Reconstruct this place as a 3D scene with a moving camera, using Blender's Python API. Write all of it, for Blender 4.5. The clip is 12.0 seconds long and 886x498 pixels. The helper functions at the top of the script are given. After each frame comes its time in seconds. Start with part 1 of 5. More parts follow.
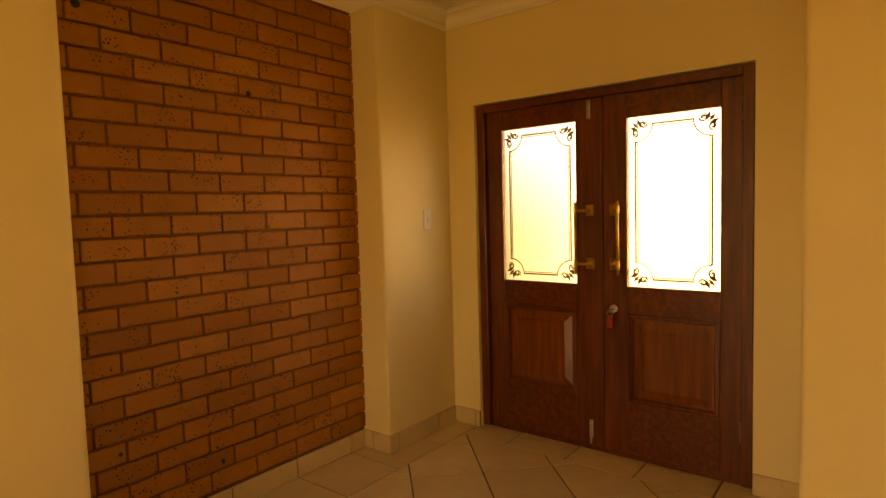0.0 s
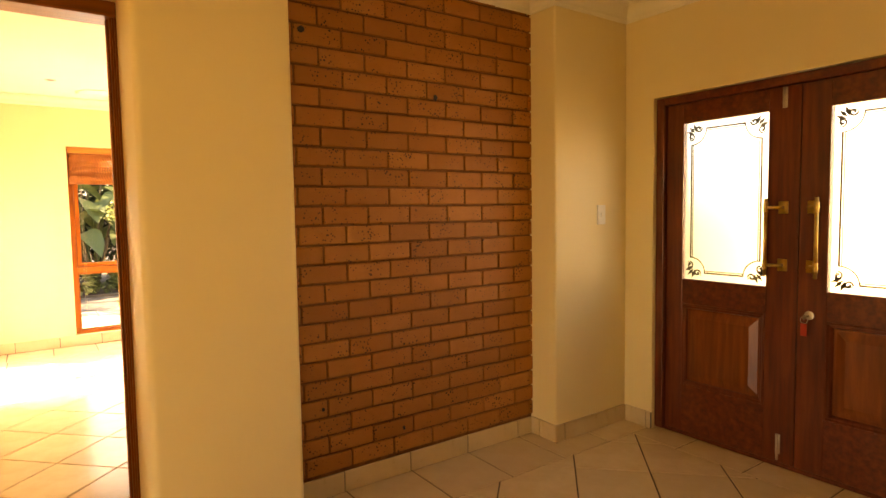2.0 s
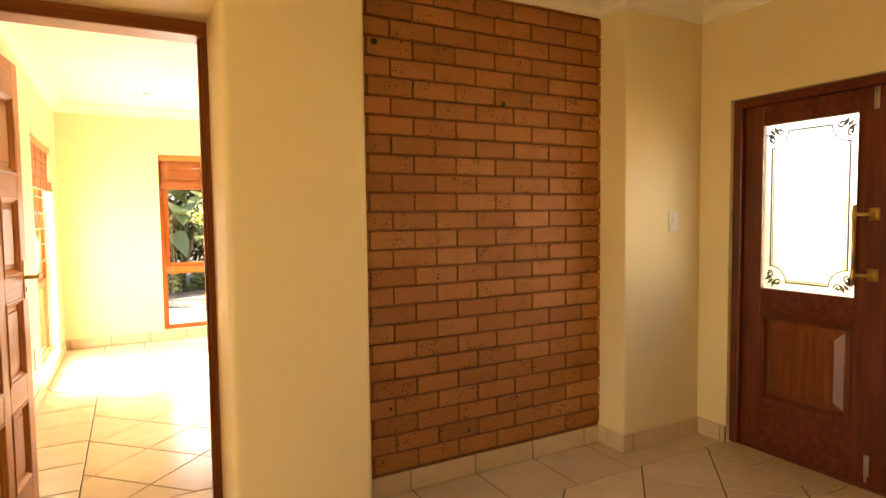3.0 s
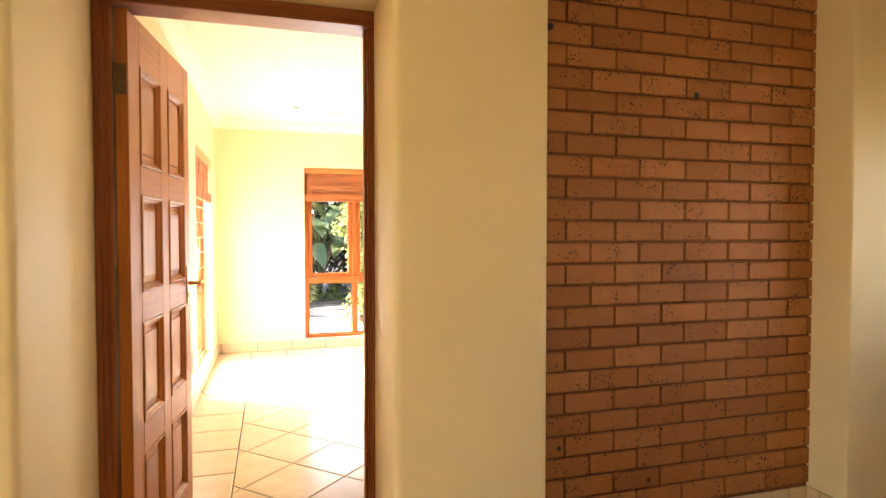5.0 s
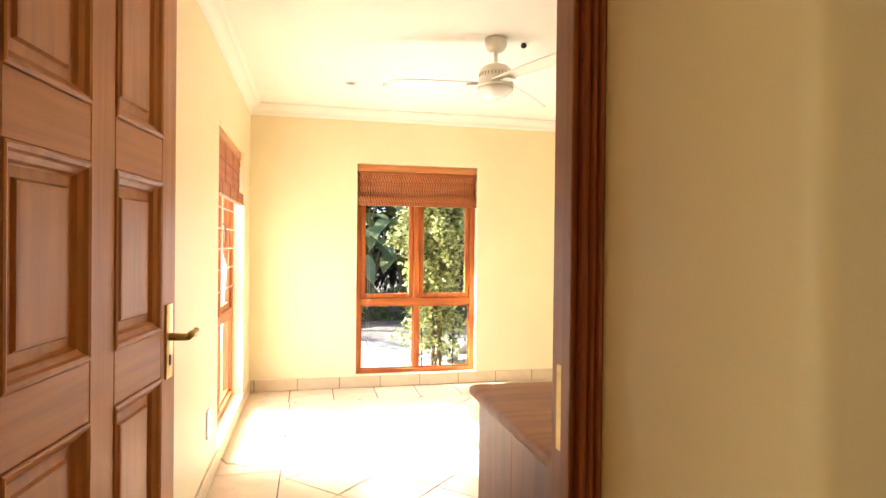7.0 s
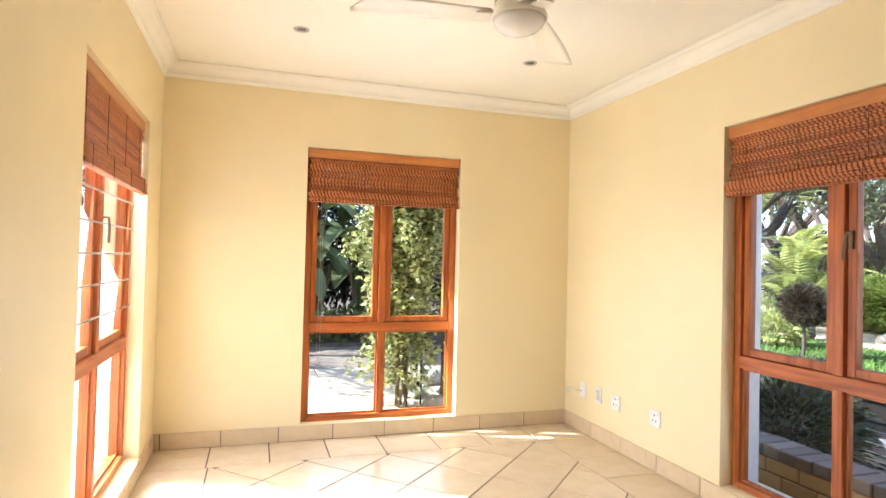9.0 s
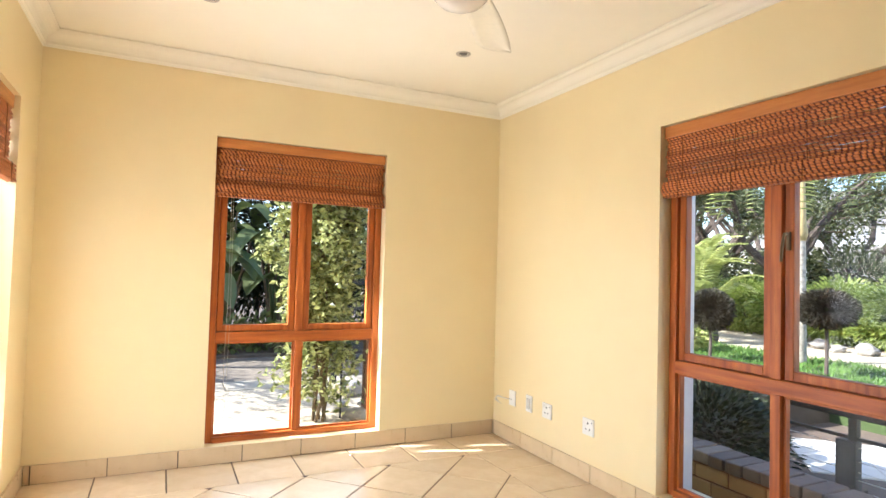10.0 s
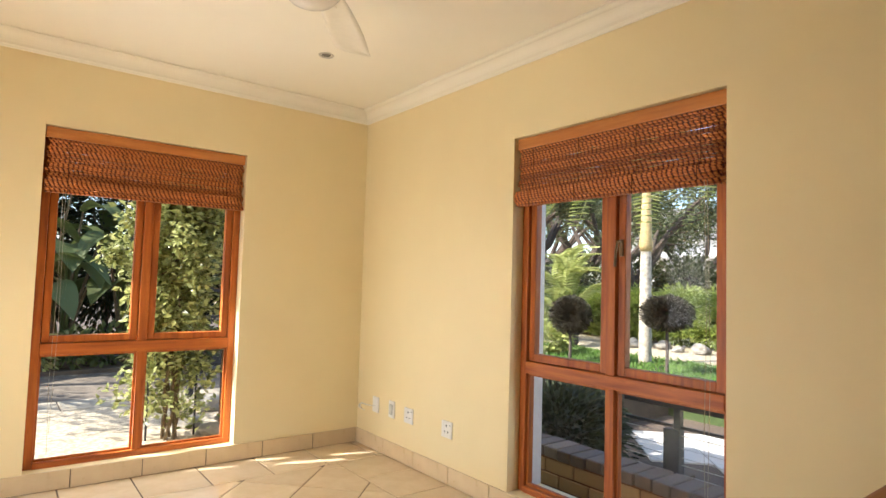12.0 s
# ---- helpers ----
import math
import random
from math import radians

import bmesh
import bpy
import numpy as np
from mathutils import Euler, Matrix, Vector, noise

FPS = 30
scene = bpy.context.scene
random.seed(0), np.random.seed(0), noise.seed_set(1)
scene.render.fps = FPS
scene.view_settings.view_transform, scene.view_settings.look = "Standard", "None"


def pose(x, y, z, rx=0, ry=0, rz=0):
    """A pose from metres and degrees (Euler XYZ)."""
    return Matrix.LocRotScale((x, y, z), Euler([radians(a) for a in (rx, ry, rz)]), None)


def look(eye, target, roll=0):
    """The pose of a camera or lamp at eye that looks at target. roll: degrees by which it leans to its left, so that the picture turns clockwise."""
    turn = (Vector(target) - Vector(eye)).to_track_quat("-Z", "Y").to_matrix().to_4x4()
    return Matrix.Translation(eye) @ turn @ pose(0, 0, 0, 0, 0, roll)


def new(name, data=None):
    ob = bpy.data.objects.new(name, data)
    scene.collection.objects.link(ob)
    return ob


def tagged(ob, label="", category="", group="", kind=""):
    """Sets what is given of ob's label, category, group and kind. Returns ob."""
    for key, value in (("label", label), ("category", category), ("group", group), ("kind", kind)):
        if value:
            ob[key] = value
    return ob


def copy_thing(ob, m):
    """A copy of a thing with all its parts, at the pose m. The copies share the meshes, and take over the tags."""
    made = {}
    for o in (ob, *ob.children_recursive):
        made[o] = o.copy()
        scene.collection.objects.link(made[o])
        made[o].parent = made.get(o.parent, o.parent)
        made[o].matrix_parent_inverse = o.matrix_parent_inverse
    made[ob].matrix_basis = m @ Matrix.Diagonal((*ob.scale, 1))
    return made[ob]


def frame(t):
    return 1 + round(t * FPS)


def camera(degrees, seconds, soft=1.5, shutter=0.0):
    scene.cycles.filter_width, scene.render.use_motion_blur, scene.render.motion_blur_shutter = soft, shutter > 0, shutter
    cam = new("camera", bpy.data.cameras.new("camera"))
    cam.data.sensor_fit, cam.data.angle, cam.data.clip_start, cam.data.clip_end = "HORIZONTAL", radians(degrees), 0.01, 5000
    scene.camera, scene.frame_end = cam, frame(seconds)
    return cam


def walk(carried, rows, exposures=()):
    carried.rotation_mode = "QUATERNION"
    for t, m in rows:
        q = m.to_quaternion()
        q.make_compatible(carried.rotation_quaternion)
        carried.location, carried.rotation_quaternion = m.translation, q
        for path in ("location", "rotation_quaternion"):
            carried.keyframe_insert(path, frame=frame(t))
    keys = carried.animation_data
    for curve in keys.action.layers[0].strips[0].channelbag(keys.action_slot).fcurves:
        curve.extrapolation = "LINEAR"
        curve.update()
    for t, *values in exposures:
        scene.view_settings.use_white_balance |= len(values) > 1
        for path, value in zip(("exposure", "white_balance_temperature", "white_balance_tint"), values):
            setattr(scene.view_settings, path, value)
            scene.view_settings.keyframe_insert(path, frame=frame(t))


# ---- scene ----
cam = camera(74.9, 12.0)
PATH = [
    (0, (0.216, -0.025, 1.34), (1.791, 1.201, 1.206), -1.6),
    (0.5, (0.187, -0.088, 1.318), (1.666, 1.253, 1.192), -1.4),
    (1, (0.174, -0.111, 1.313), (1.534, 1.349, 1.189), -1.3),
    (1.5, (0.144, -0.096, 1.32), (1.395, 1.459, 1.188), -1.1),
    (2, (0.133, -0.122, 1.327), (1.277, 1.514, 1.195), -0.9),
    (2.5, (0.123, -0.145, 1.33), (1.169, 1.555, 1.206), -0.8),
    (3, (0.111, -0.154, 1.336), (1.06, 1.602, 1.22), -0.7),
    (4.8, (0.053, 0.124, 1.307), (0.648, 2.032, 1.252), 0.1),
    (5, (0.043, 0.228, 1.306), (0.613, 2.144, 1.249), 0.0),
    (5.5, (0.044, 0.518, 1.305), (0.553, 2.451, 1.253), 0.2),
    (6, (0.034, 0.858, 1.303), (0.494, 2.804, 1.264), 0.1),
    (6.5, (0.014, 1.219, 1.298), (0.451, 3.17, 1.275), 0.4),
    (7, (0.011, 1.585, 1.302), (0.452, 3.535, 1.288), 0.6),
    (7.2, (0.017, 1.698, 1.305), (0.46, 3.648, 1.294), 0.8),
    (9, (0.094, 2.753, 1.265), (0.702, 4.658, 1.305), 1.4),
    (9.5, (0.137, 2.922, 1.251), (0.854, 4.789, 1.306), 1.5),
    (10, (0.132, 3.018, 1.233), (1.001, 4.817, 1.306), 1.6),
    (10.5, (0.179, 3.002, 1.238), (1.137, 4.756, 1.321), 1.6),
    (11, (0.209, 2.978, 1.235), (1.257, 4.679, 1.329), 1.6),
    (11.5, (0.211, 2.974, 1.228), (1.348, 4.616, 1.33), 1.7),
    (12, (0.232, 2.97, 1.214), (1.45, 4.553, 1.329), 1.7),
]
walk(cam, [(t, look(eye, target, roll)) for t, eye, target, roll in PATH],
     exposures=[(0, 2.35, 22000, 25), (1.5, 2.75, 14000, 22), (2.5, 3.05, 8700, 16), (3.2, 3.15, 7500, 14), (4.8, 3.15, 6200, 12), (5.5, 3.15, 5900, 12),
                (6.5, 2.6, 5900, 12), (7.2, 2.42, 5800, 10), (9, 1.88, 5500, 9), (10.5, 1.7, 5700, 8), (12, 1.38, 6100, 8)])
HALL_W = 3.9
W3_W = 9.5
DOOR_W = 0.35

# ---- light ----
SUN_FROM = Vector((-1.10, 0.37, 1.0)).normalized()
world = bpy.data.worlds.new("sky")
scene.world = world
world.use_nodes = True
wn = world.node_tree
sky = wn.nodes.new("ShaderNodeTexSky")
sky.sky_type, sky.sun_disc = "NISHITA", False
sky.sun_elevation = math.asin(SUN_FROM.z)
sky.sun_rotation = math.atan2(SUN_FROM.x, SUN_FROM.y)
bg = wn.nodes["Background"]
wn.links.new(sky.outputs[0], bg.inputs[0])
bg.inputs[1].default_value = 0.15
sun = new("sun", bpy.data.lights.new("sun", "SUN"))
sun.data.energy, sun.data.angle, sun.data.color = 5.0, radians(0.55), (1.0, 0.93, 0.82)
sun.matrix_world = look(SUN_FROM * 30, (0, 0, 0))


def sky_lamp(name, m, w, h, watts, tone=(1.0, 0.90, 0.74)):
    """An area lamp that stands in for daylight falling in through an opening."""
    d = bpy.data.lights.new(name, "AREA")
    d.shape, d.size, d.size_y, d.energy, d.color = "RECTANGLE", w, h, watts, tone
    ob = new(name, d)
    ob.matrix_world = m
    return ob


sky_lamp("daylight_window_3", look((-0.66, 5.78, 1.07), (1.5, 5.7, 0.9)), 1.25, 1.9, W3_W, (1.0, 0.98, 0.97))
sky_lamp("daylight_window_1", look((0.97, 6.93, 0.9), (0.9, 3.0, 0.7)), 1.0, 1.35, 3.2, (1.0, 0.98, 0.96))
sky_lamp("daylight_window_2", look((2.52, 4.66, 0.9), (0.0, 4.6, 0.8)), 1.0, 1.35, 1.5, (1.0, 0.97, 0.93))
# The orange tones of these two add the bounce off yellow hall walls.
sky_lamp("daylight_hall", look((-3.3, 0.3, 1.15), (0, 0.3, 1.1)), 1.0, 1.9, HALL_W, (1.0, 0.68, 0.20))
sky_lamp("daylight_front_door", look((3.36, 1.2, 1.35), (0, 1.2, 1.25)), 1.3, 0.95, DOOR_W, (1.0, 0.80, 0.48))


# ---- materials ----
def nodes_of(name):
    m = bpy.data.materials.new(name)
    m.use_nodes = True
    nt = m.node_tree
    return m, nt, nt.nodes["Principled BSDF"]


def coords(nt, scale=(1, 1, 1), kind="Object"):
    tc = nt.nodes.new("ShaderNodeTexCoord")
    mp = nt.nodes.new("ShaderNodeMapping")
    mp.inputs["Scale"].default_value = scale
    nt.links.new(tc.outputs[kind], mp.inputs[0])
    return mp.outputs[0]


def noise_tex(nt, vec, scale, detail=4, rough=0.6):
    n = nt.nodes.new("ShaderNodeTexNoise")
    n.inputs["Scale"].default_value, n.inputs["Detail"].default_value, n.inputs["Roughness"].default_value = scale, detail, rough
    if vec:
        nt.links.new(vec, n.inputs["Vector"])
    return n.outputs["Fac"]


def ramp(nt, fac, stops):
    r = nt.nodes.new("ShaderNodeValToRGB")
    while len(r.color_ramp.elements) < len(stops):
        r.color_ramp.elements.new(0.5)
    for e, (p, c) in zip(r.color_ramp.elements, stops):
        e.position, e.color = p, (*c, 1) if len(c) == 3 else c
    nt.links.new(fac, r.inputs[0])
    return r.outputs[0]


def mix(nt, a, b, fac, mode="MIX"):
    n = nt.nodes.new("ShaderNodeMix")
    n.data_type, n.blend_type = "RGBA", mode
    for sock, v in ((n.inputs[6], a), (n.inputs[7], b), (n.inputs[0], fac)):
        if isinstance(v, (int, float)):
            sock.default_value = v
        elif isinstance(v, tuple):
            sock.default_value = (*v, 1)
        else:
            nt.links.new(v, sock)
    return n.outputs[2]


def bump(nt, bsdf, height, strength, dist=0.01):
    b = nt.nodes.new("ShaderNodeBump")
    b.inputs["Strength"].default_value, b.inputs["Distance"].default_value = strength, dist
    nt.links.new(height, b.inputs["Height"])
    nt.links.new(b.outputs[0], bsdf.inputs["Normal"])


def random_of(nt):
    return nt.nodes.new("ShaderNodeObjectInfo").outputs["Random"]


def plaster(name, a, b, rough=0.5):
    m, nt, p = nodes_of(name)
    v = coords(nt)
    big, fine = noise_tex(nt, v, 1.3, 3), noise_tex(nt, v, 60, 5)
    nt.links.new(ramp(nt, big, [(0.3, a), (0.75, b)]), p.inputs["Base Color"])
    p.inputs["Roughness"].default_value = rough
    bump(nt, p, noise_tex(nt, v, 22, 6, 0.65), 0.07, 0.008)
    return m


def wood(name, dark, mid, light, rough=0.3, along=(9, 9, 0.7), coat=0.25):
    m, nt, p = nodes_of(name)
    v = coords(nt, along)
    info = random_of(nt)
    add = nt.nodes.new("ShaderNodeVectorMath")
    sc = nt.nodes.new("ShaderNodeVectorMath")
    sc.operation = "SCALE"
    sc.inputs[0].default_value = (7, 5, 11)
    nt.links.new(info, sc.inputs["Scale"])
    nt.links.new(v, add.inputs[0])
    nt.links.new(sc.outputs[0], add.inputs[1])
    grain = noise_tex(nt, add.outputs[0], 4, 8, 0.62)
    streak = noise_tex(nt, add.outputs[0], 16, 4, 0.7)
    c = ramp(nt, grain, [(0.28, dark), (0.5, mid), (0.74, light)])
    c = mix(nt, c, dark, ramp(nt, streak, [(0.52, (0, 0, 0)), (0.72, (0.6, 0.6, 0.6))]))
    nt.links.new(c, p.inputs["Base Color"])
    p.inputs["Roughness"].default_value = rough
    p.inputs["Coat Weight"].default_value, p.inputs["Coat Roughness"].default_value = coat, 0.2
    bump(nt, p, streak, 0.12, 0.002)
    return m


def plain(name, col, rough=0.5, metal=0.0, vary=0.12, scale=30):
    m, nt, p = nodes_of(name)
    n = noise_tex(nt, coords(nt), scale, 4)
    lo, hi = tuple(c * (1 - vary) for c in col), tuple(min(1, c * (1 + vary)) for c in col)
    nt.links.new(ramp(nt, n, [(0.3, lo), (0.7, hi)]), p.inputs["Base Color"])
    p.inputs["Roughness"].default_value, p.inputs["Metallic"].default_value = rough, metal
    bump(nt, p, n, 0.05, 0.003)
    return m


def tile_mat(name, a, b, rough):
    m, nt, p = nodes_of(name)
    v = coords(nt, kind="Generated")
    r = random_of(nt)
    w = coords(nt, kind="Object")
    cloud = noise_tex(nt, w, 7, 5)
    c = ramp(nt, cloud, [(0.3, a), (0.72, b)])
    c = mix(nt, c, tuple(x * 0.86 for x in a), ramp(nt, r, [(0.2, (0, 0, 0)), (1, (0.45, 0.45, 0.45))]))
    nt.links.new(c, p.inputs["Base Color"])
    nt.links.new(ramp(nt, noise_tex(nt, w, 13, 4), [(0.3, (rough,) * 3), (0.8, (rough * 1.7,) * 3)]), p.inputs["Roughness"])
    bump(nt, p, noise_tex(nt, w, 90, 3), 0.04, 0.002)
    return m


def brick_mat(name, stops, spots=True):
    m, nt, p = nodes_of(name)
    w = coords(nt)
    r = random_of(nt)
    off = nt.nodes.new("ShaderNodeVectorMath")
    sc = nt.nodes.new("ShaderNodeVectorMath")
    sc.operation = "SCALE"
    sc.inputs[0].default_value = (31, 17, 23)
    nt.links.new(r, sc.inputs["Scale"])
    nt.links.new(w, off.inputs[0])
    nt.links.new(sc.outputs[0], off.inputs[1])
    v = off.outputs[0]
    c = ramp(nt, r, stops)
    c = mix(nt, c, stops[0][1], ramp(nt, noise_tex(nt, v, 14, 5), [(0.42, (0, 0, 0)), (0.75, (0.55, 0.55, 0.55))]))
    if spots:
        vo = nt.nodes.new("ShaderNodeTexVoronoi")
        vo.inputs["Scale"].default_value = 62
        nt.links.new(v, vo.inputs["Vector"])
        mul = nt.nodes.new("ShaderNodeMath")
        mul.operation = "ADD"
        nt.links.new(vo.outputs["Distance"], mul.inputs[0])
        nt.links.new(noise_tex(nt, v, 9, 2), mul.inputs[1])
        dots = ramp(nt, mul.outputs[0], [(0.62, (1, 1, 1)), (0.68, (0, 0, 0))])
        c = mix(nt, c, (0.045, 0.022, 0.012), dots)
    nt.links.new(c, p.inputs["Base Color"])
    p.inputs["Roughness"].default_value = 0.72
    bump(nt, p, noise_tex(nt, v, 75, 6, 0.7), 0.35, 0.004)
    return m


def clear_glass(name, rough=0.0, tint=(1, 1, 1)):
    m, nt, p = nodes_of(name)
    p.inputs["Base Color"].default_value = (*tint, 1)
    p.inputs["Transmission Weight"].default_value = 1
    p.inputs["Roughness"].default_value, p.inputs["IOR"].default_value = rough, 1.18
    return m


def reed_mat():
    """Twisted split reed: short slanting light and dark dashes that shift from row to row."""
    m, nt, p = nodes_of("woven_reed")
    v = coords(nt)
    sep, geo, gsep = (nt.nodes.new(k) for k in ("ShaderNodeSeparateXYZ", "ShaderNodeNewGeometry", "ShaderNodeSeparateXYZ"))
    nt.links.new(v, sep.inputs[0])
    nt.links.new(geo.outputs["Position"], gsep.inputs[0])

    def math_node(op, a, b, c=0.0):
        n = nt.nodes.new("ShaderNodeMath")
        n.operation = op
        for sock, val in zip(n.inputs, (a, b, c)):
            if isinstance(val, (int, float)):
                sock.default_value = val
            else:
                nt.links.new(val, sock)
        return n.outputs[0]

    r = random_of(nt)
    along = math_node("MULTIPLY", sep.outputs[0], 2 * math.pi / 0.024)
    slant = math_node("MULTIPLY_ADD", gsep.outputs[2], 150.0, along)
    loose = math_node("MULTIPLY_ADD", r, 1.6, slant)
    bent = math_node("MULTIPLY_ADD", noise_tex(nt, geo.outputs["Position"], 6, 3), 7.0, loose)
    wave = math_node("SINE", bent, 0.0)
    add = math_node("MULTIPLY_ADD", noise_tex(nt, geo.outputs["Position"], 55, 4, 0.7), 2.4, wave)
    dash = ramp(nt, add, [(0.2, (0.080, 0.014, 0.004)), (0.65, (0.28, 0.058, 0.010)), (0.95, (0.46, 0.125, 0.022)), (1.0, (0.60, 0.21, 0.05))])
    c = mix(nt, dash, (0.17, 0.033, 0.008), ramp(nt, r, [(0.5, (0, 0, 0)), (1.0, (0.6, 0.6, 0.6))]))
    nt.links.new(c, p.inputs["Base Color"])
    p.inputs["Roughness"].default_value = 0.5
    bump(nt, p, add, 0.4, 0.003)
    return m


WALL = plaster("cream_paint", (0.83, 0.69, 0.40), (0.87, 0.735, 0.44))
CEIL = plaster("white_ceiling_paint", (0.88, 0.83, 0.70), (0.91, 0.86, 0.73), 0.8)
MERANTI = wood("meranti_varnished", (0.20, 0.038, 0.005), (0.43, 0.108, 0.012), (0.58, 0.185, 0.025), 0.48, coat=0.03)
MERANTI_H = wood("meranti_varnished_crossgrain", (0.20, 0.038, 0.005), (0.43, 0.108, 0.012), (0.58, 0.185, 0.025), 0.48, (0.7, 9, 9), 0.03)
MAHOG = wood("dark_mahogany", (0.055, 0.009, 0.005), (0.125, 0.021, 0.009), (0.22, 0.046, 0.016), 0.36, coat=0.12)
MAHOG_H = wood("dark_mahogany_crossgrain", (0.055, 0.009, 0.005), (0.125, 0.021, 0.009), (0.22, 0.046, 0.016), 0.36, (9, 0.7, 9), 0.12)
OAK = wood("light_panel_wood", (0.38, 0.125, 0.018), (0.50, 0.18, 0.028), (0.60, 0.24, 0.042), 0.40, coat=0.05)
LEAF_V = wood("door_leaf_wood", (0.40, 0.125, 0.013), (0.51, 0.175, 0.019), (0.58, 0.215, 0.028), 0.45, (14, 14, 0.6), 0.06)
LEAF_H = wood("door_leaf_wood_crossgrain", (0.40, 0.125, 0.013), (0.51, 0.175, 0.019), (0.58, 0.215, 0.028), 0.45, (0.6, 14, 14), 0.06)
FRAME_V = wood("dark_frame_wood", (0.19, 0.045, 0.009), (0.30, 0.080, 0.016), (0.38, 0.112, 0.024), 0.42, (14, 14, 0.5), 0.08)
FRAME_H = wood("dark_frame_wood_crossgrain", (0.19, 0.045, 0.009), (0.30, 0.080, 0.016), (0.38, 0.112, 0.024), 0.42, (0.5, 14, 14), 0.08)
ORANGE = wood("orange_varnish", (0.40, 0.13, 0.03), (0.54, 0.20, 0.045), (0.64, 0.27, 0.07), along=(0.7, 9, 9))
TILE = tile_mat("beige_ceramic_tile", (0.66, 0.51, 0.33), (0.77, 0.63, 0.44), 0.16)
SKIRT = tile_mat("beige_skirting_tile", (0.64, 0.48, 0.28), (0.73, 0.57, 0.35), 0.25)
GROUT = plain("dark_grout", (0.10, 0.07, 0.05), 0.9)
BRICK = brick_mat("red_face_brick", [(0.0, (0.35, 0.130, 0.034)), (0.5, (0.42, 0.163, 0.043)), (1.0, (0.49, 0.208, 0.062))])
MORTAR = plain("brown_mortar", (0.22, 0.096, 0.040), 0.95, vary=0.3, scale=80)
BRASS = plain("aged_brass", (0.62, 0.42, 0.14), 0.3, 1.0, 0.2)
STEEL = plain("brushed_steel", (0.5, 0.47, 0.42), 0.35, 1.0)
DULL = plain("dull_bronze", (0.20, 0.14, 0.08), 0.45, 0.8)
WHITE = plain("white_plastic", (0.86, 0.84, 0.79), 0.35, vary=0.03)
BLACK = plain("black_iron", (0.02, 0.02, 0.022), 0.5)
REED = reed_mat()
THREAD = plain("dark_brown_thread", (0.12, 0.04, 0.016), 0.9)
CORD = plain("dull_cord", (0.42, 0.34, 0.22), 0.8)
PANE = clear_glass("window_glass")
FROST = clear_glass("frosted_glass", 0.55, (0.97, 0.94, 0.85))


# ---- mesh helpers ----
def box(bm, lo, hi):
    x0, y0, z0 = lo
    x1, y1, z1 = hi
    v = [bm.verts.new(p) for p in ((x0, y0, z0), (x1, y0, z0), (x1, y1, z0), (x0, y1, z0), (x0, y0, z1), (x1, y0, z1), (x1, y1, z1), (x0, y1, z1))]
    for f in ((3, 2, 1, 0), (4, 5, 6, 7), (0, 1, 5, 4), (1, 2, 6, 5), (2, 3, 7, 6), (3, 0, 4, 7)):
        bm.faces.new([v[i] for i in f])


def boxes(*pairs):
    bm = bmesh.new()
    for lo, hi in pairs:
        box(bm, lo, hi)
    return bm


def rounded(bm, width=0.004, seg=2):
    bmesh.ops.bevel(bm, geom=bm.edges[:], offset=width, segments=seg, affect="EDGES", profile=0.5)
    return bm


def rbox(lo, hi, width=0.004, seg=2):
    return rounded(boxes((lo, hi)), width, seg)


def spin(profile, steps=24, axis="z"):
    """A turned body from (radius, height) pairs."""
    bm = bmesh.new()
    rings = []
    for r, z in profile:
        ring = []
        for i in range(steps):
            a = 2 * math.pi * i / steps
            ring.append(bm.verts.new((r * math.cos(a), r * math.sin(a), z)))
        rings.append(ring)
    for a, b in zip(rings, rings[1:]):
        for i in range(steps):
            bm.faces.new((a[i], a[(i + 1) % steps], b[(i + 1) % steps], b[i]))
    bm.faces.new(rings[0][::-1])
    bm.faces.new(rings[-1])
    return bm


def tube(bm, pts, r, sides=8):
    """A round bar along a line of points; r is one radius or one a point."""
    pts = [Vector(p) for p in pts]
    rs = r if isinstance(r, (list, tuple)) else [r] * len(pts)
    rings = []
    for i, p in enumerate(pts):
        d = (pts[min(i + 1, len(pts) - 1)] - pts[max(i - 1, 0)]).normalized()
        s = d.orthogonal().normalized() if i == 0 else (s - d * s.dot(d)).normalized()
        u = d.cross(s)
        rings.append([bm.verts.new(p + (s * math.cos(2 * math.pi * k / sides) + u * math.sin(2 * math.pi * k / sides)) * rs[i]) for k in range(sides)])
    for a, b in zip(rings, rings[1:]):
        for k in range(sides):
            bm.faces.new((a[k], a[(k + 1) % sides], b[(k + 1) % sides], b[k]))
    bm.faces.new(rings[0][::-1])
    bm.faces.new(rings[-1])
    return bm


def finish(bm, name, material, smooth=False):
    bmesh.ops.recalc_face_normals(bm, faces=bm.faces[:])
    me = bpy.data.meshes.new(name)
    bm.to_mesh(me)
    bm.free()
    if material:
        me.materials.append(material)
    if smooth:
        me.polygons.foreach_set("use_smooth", [True] * len(me.polygons))
    return me


def part(name, bm, material, parent, label="", m=None, smooth=False):
    ob = new(name, finish(bm, name, material, smooth))
    ob.parent = parent
    if m is not None:
        ob.matrix_basis = m
    return tagged(ob, label)


def share(name, mesh, parent, m):
    ob = new(name, mesh)
    ob.parent = parent
    ob.matrix_basis = m
    return ob


def setting(name, bm, material, label, category, smooth=False):
    return tagged(new(name, finish(bm, name, material, smooth)), label, category, "", "structure")


def empty(name, m, label, category, group="", kind=""):
    ob = new(name)
    ob.empty_display_size = 0.1
    ob.matrix_basis = m
    return tagged(ob, label, category, group, kind)


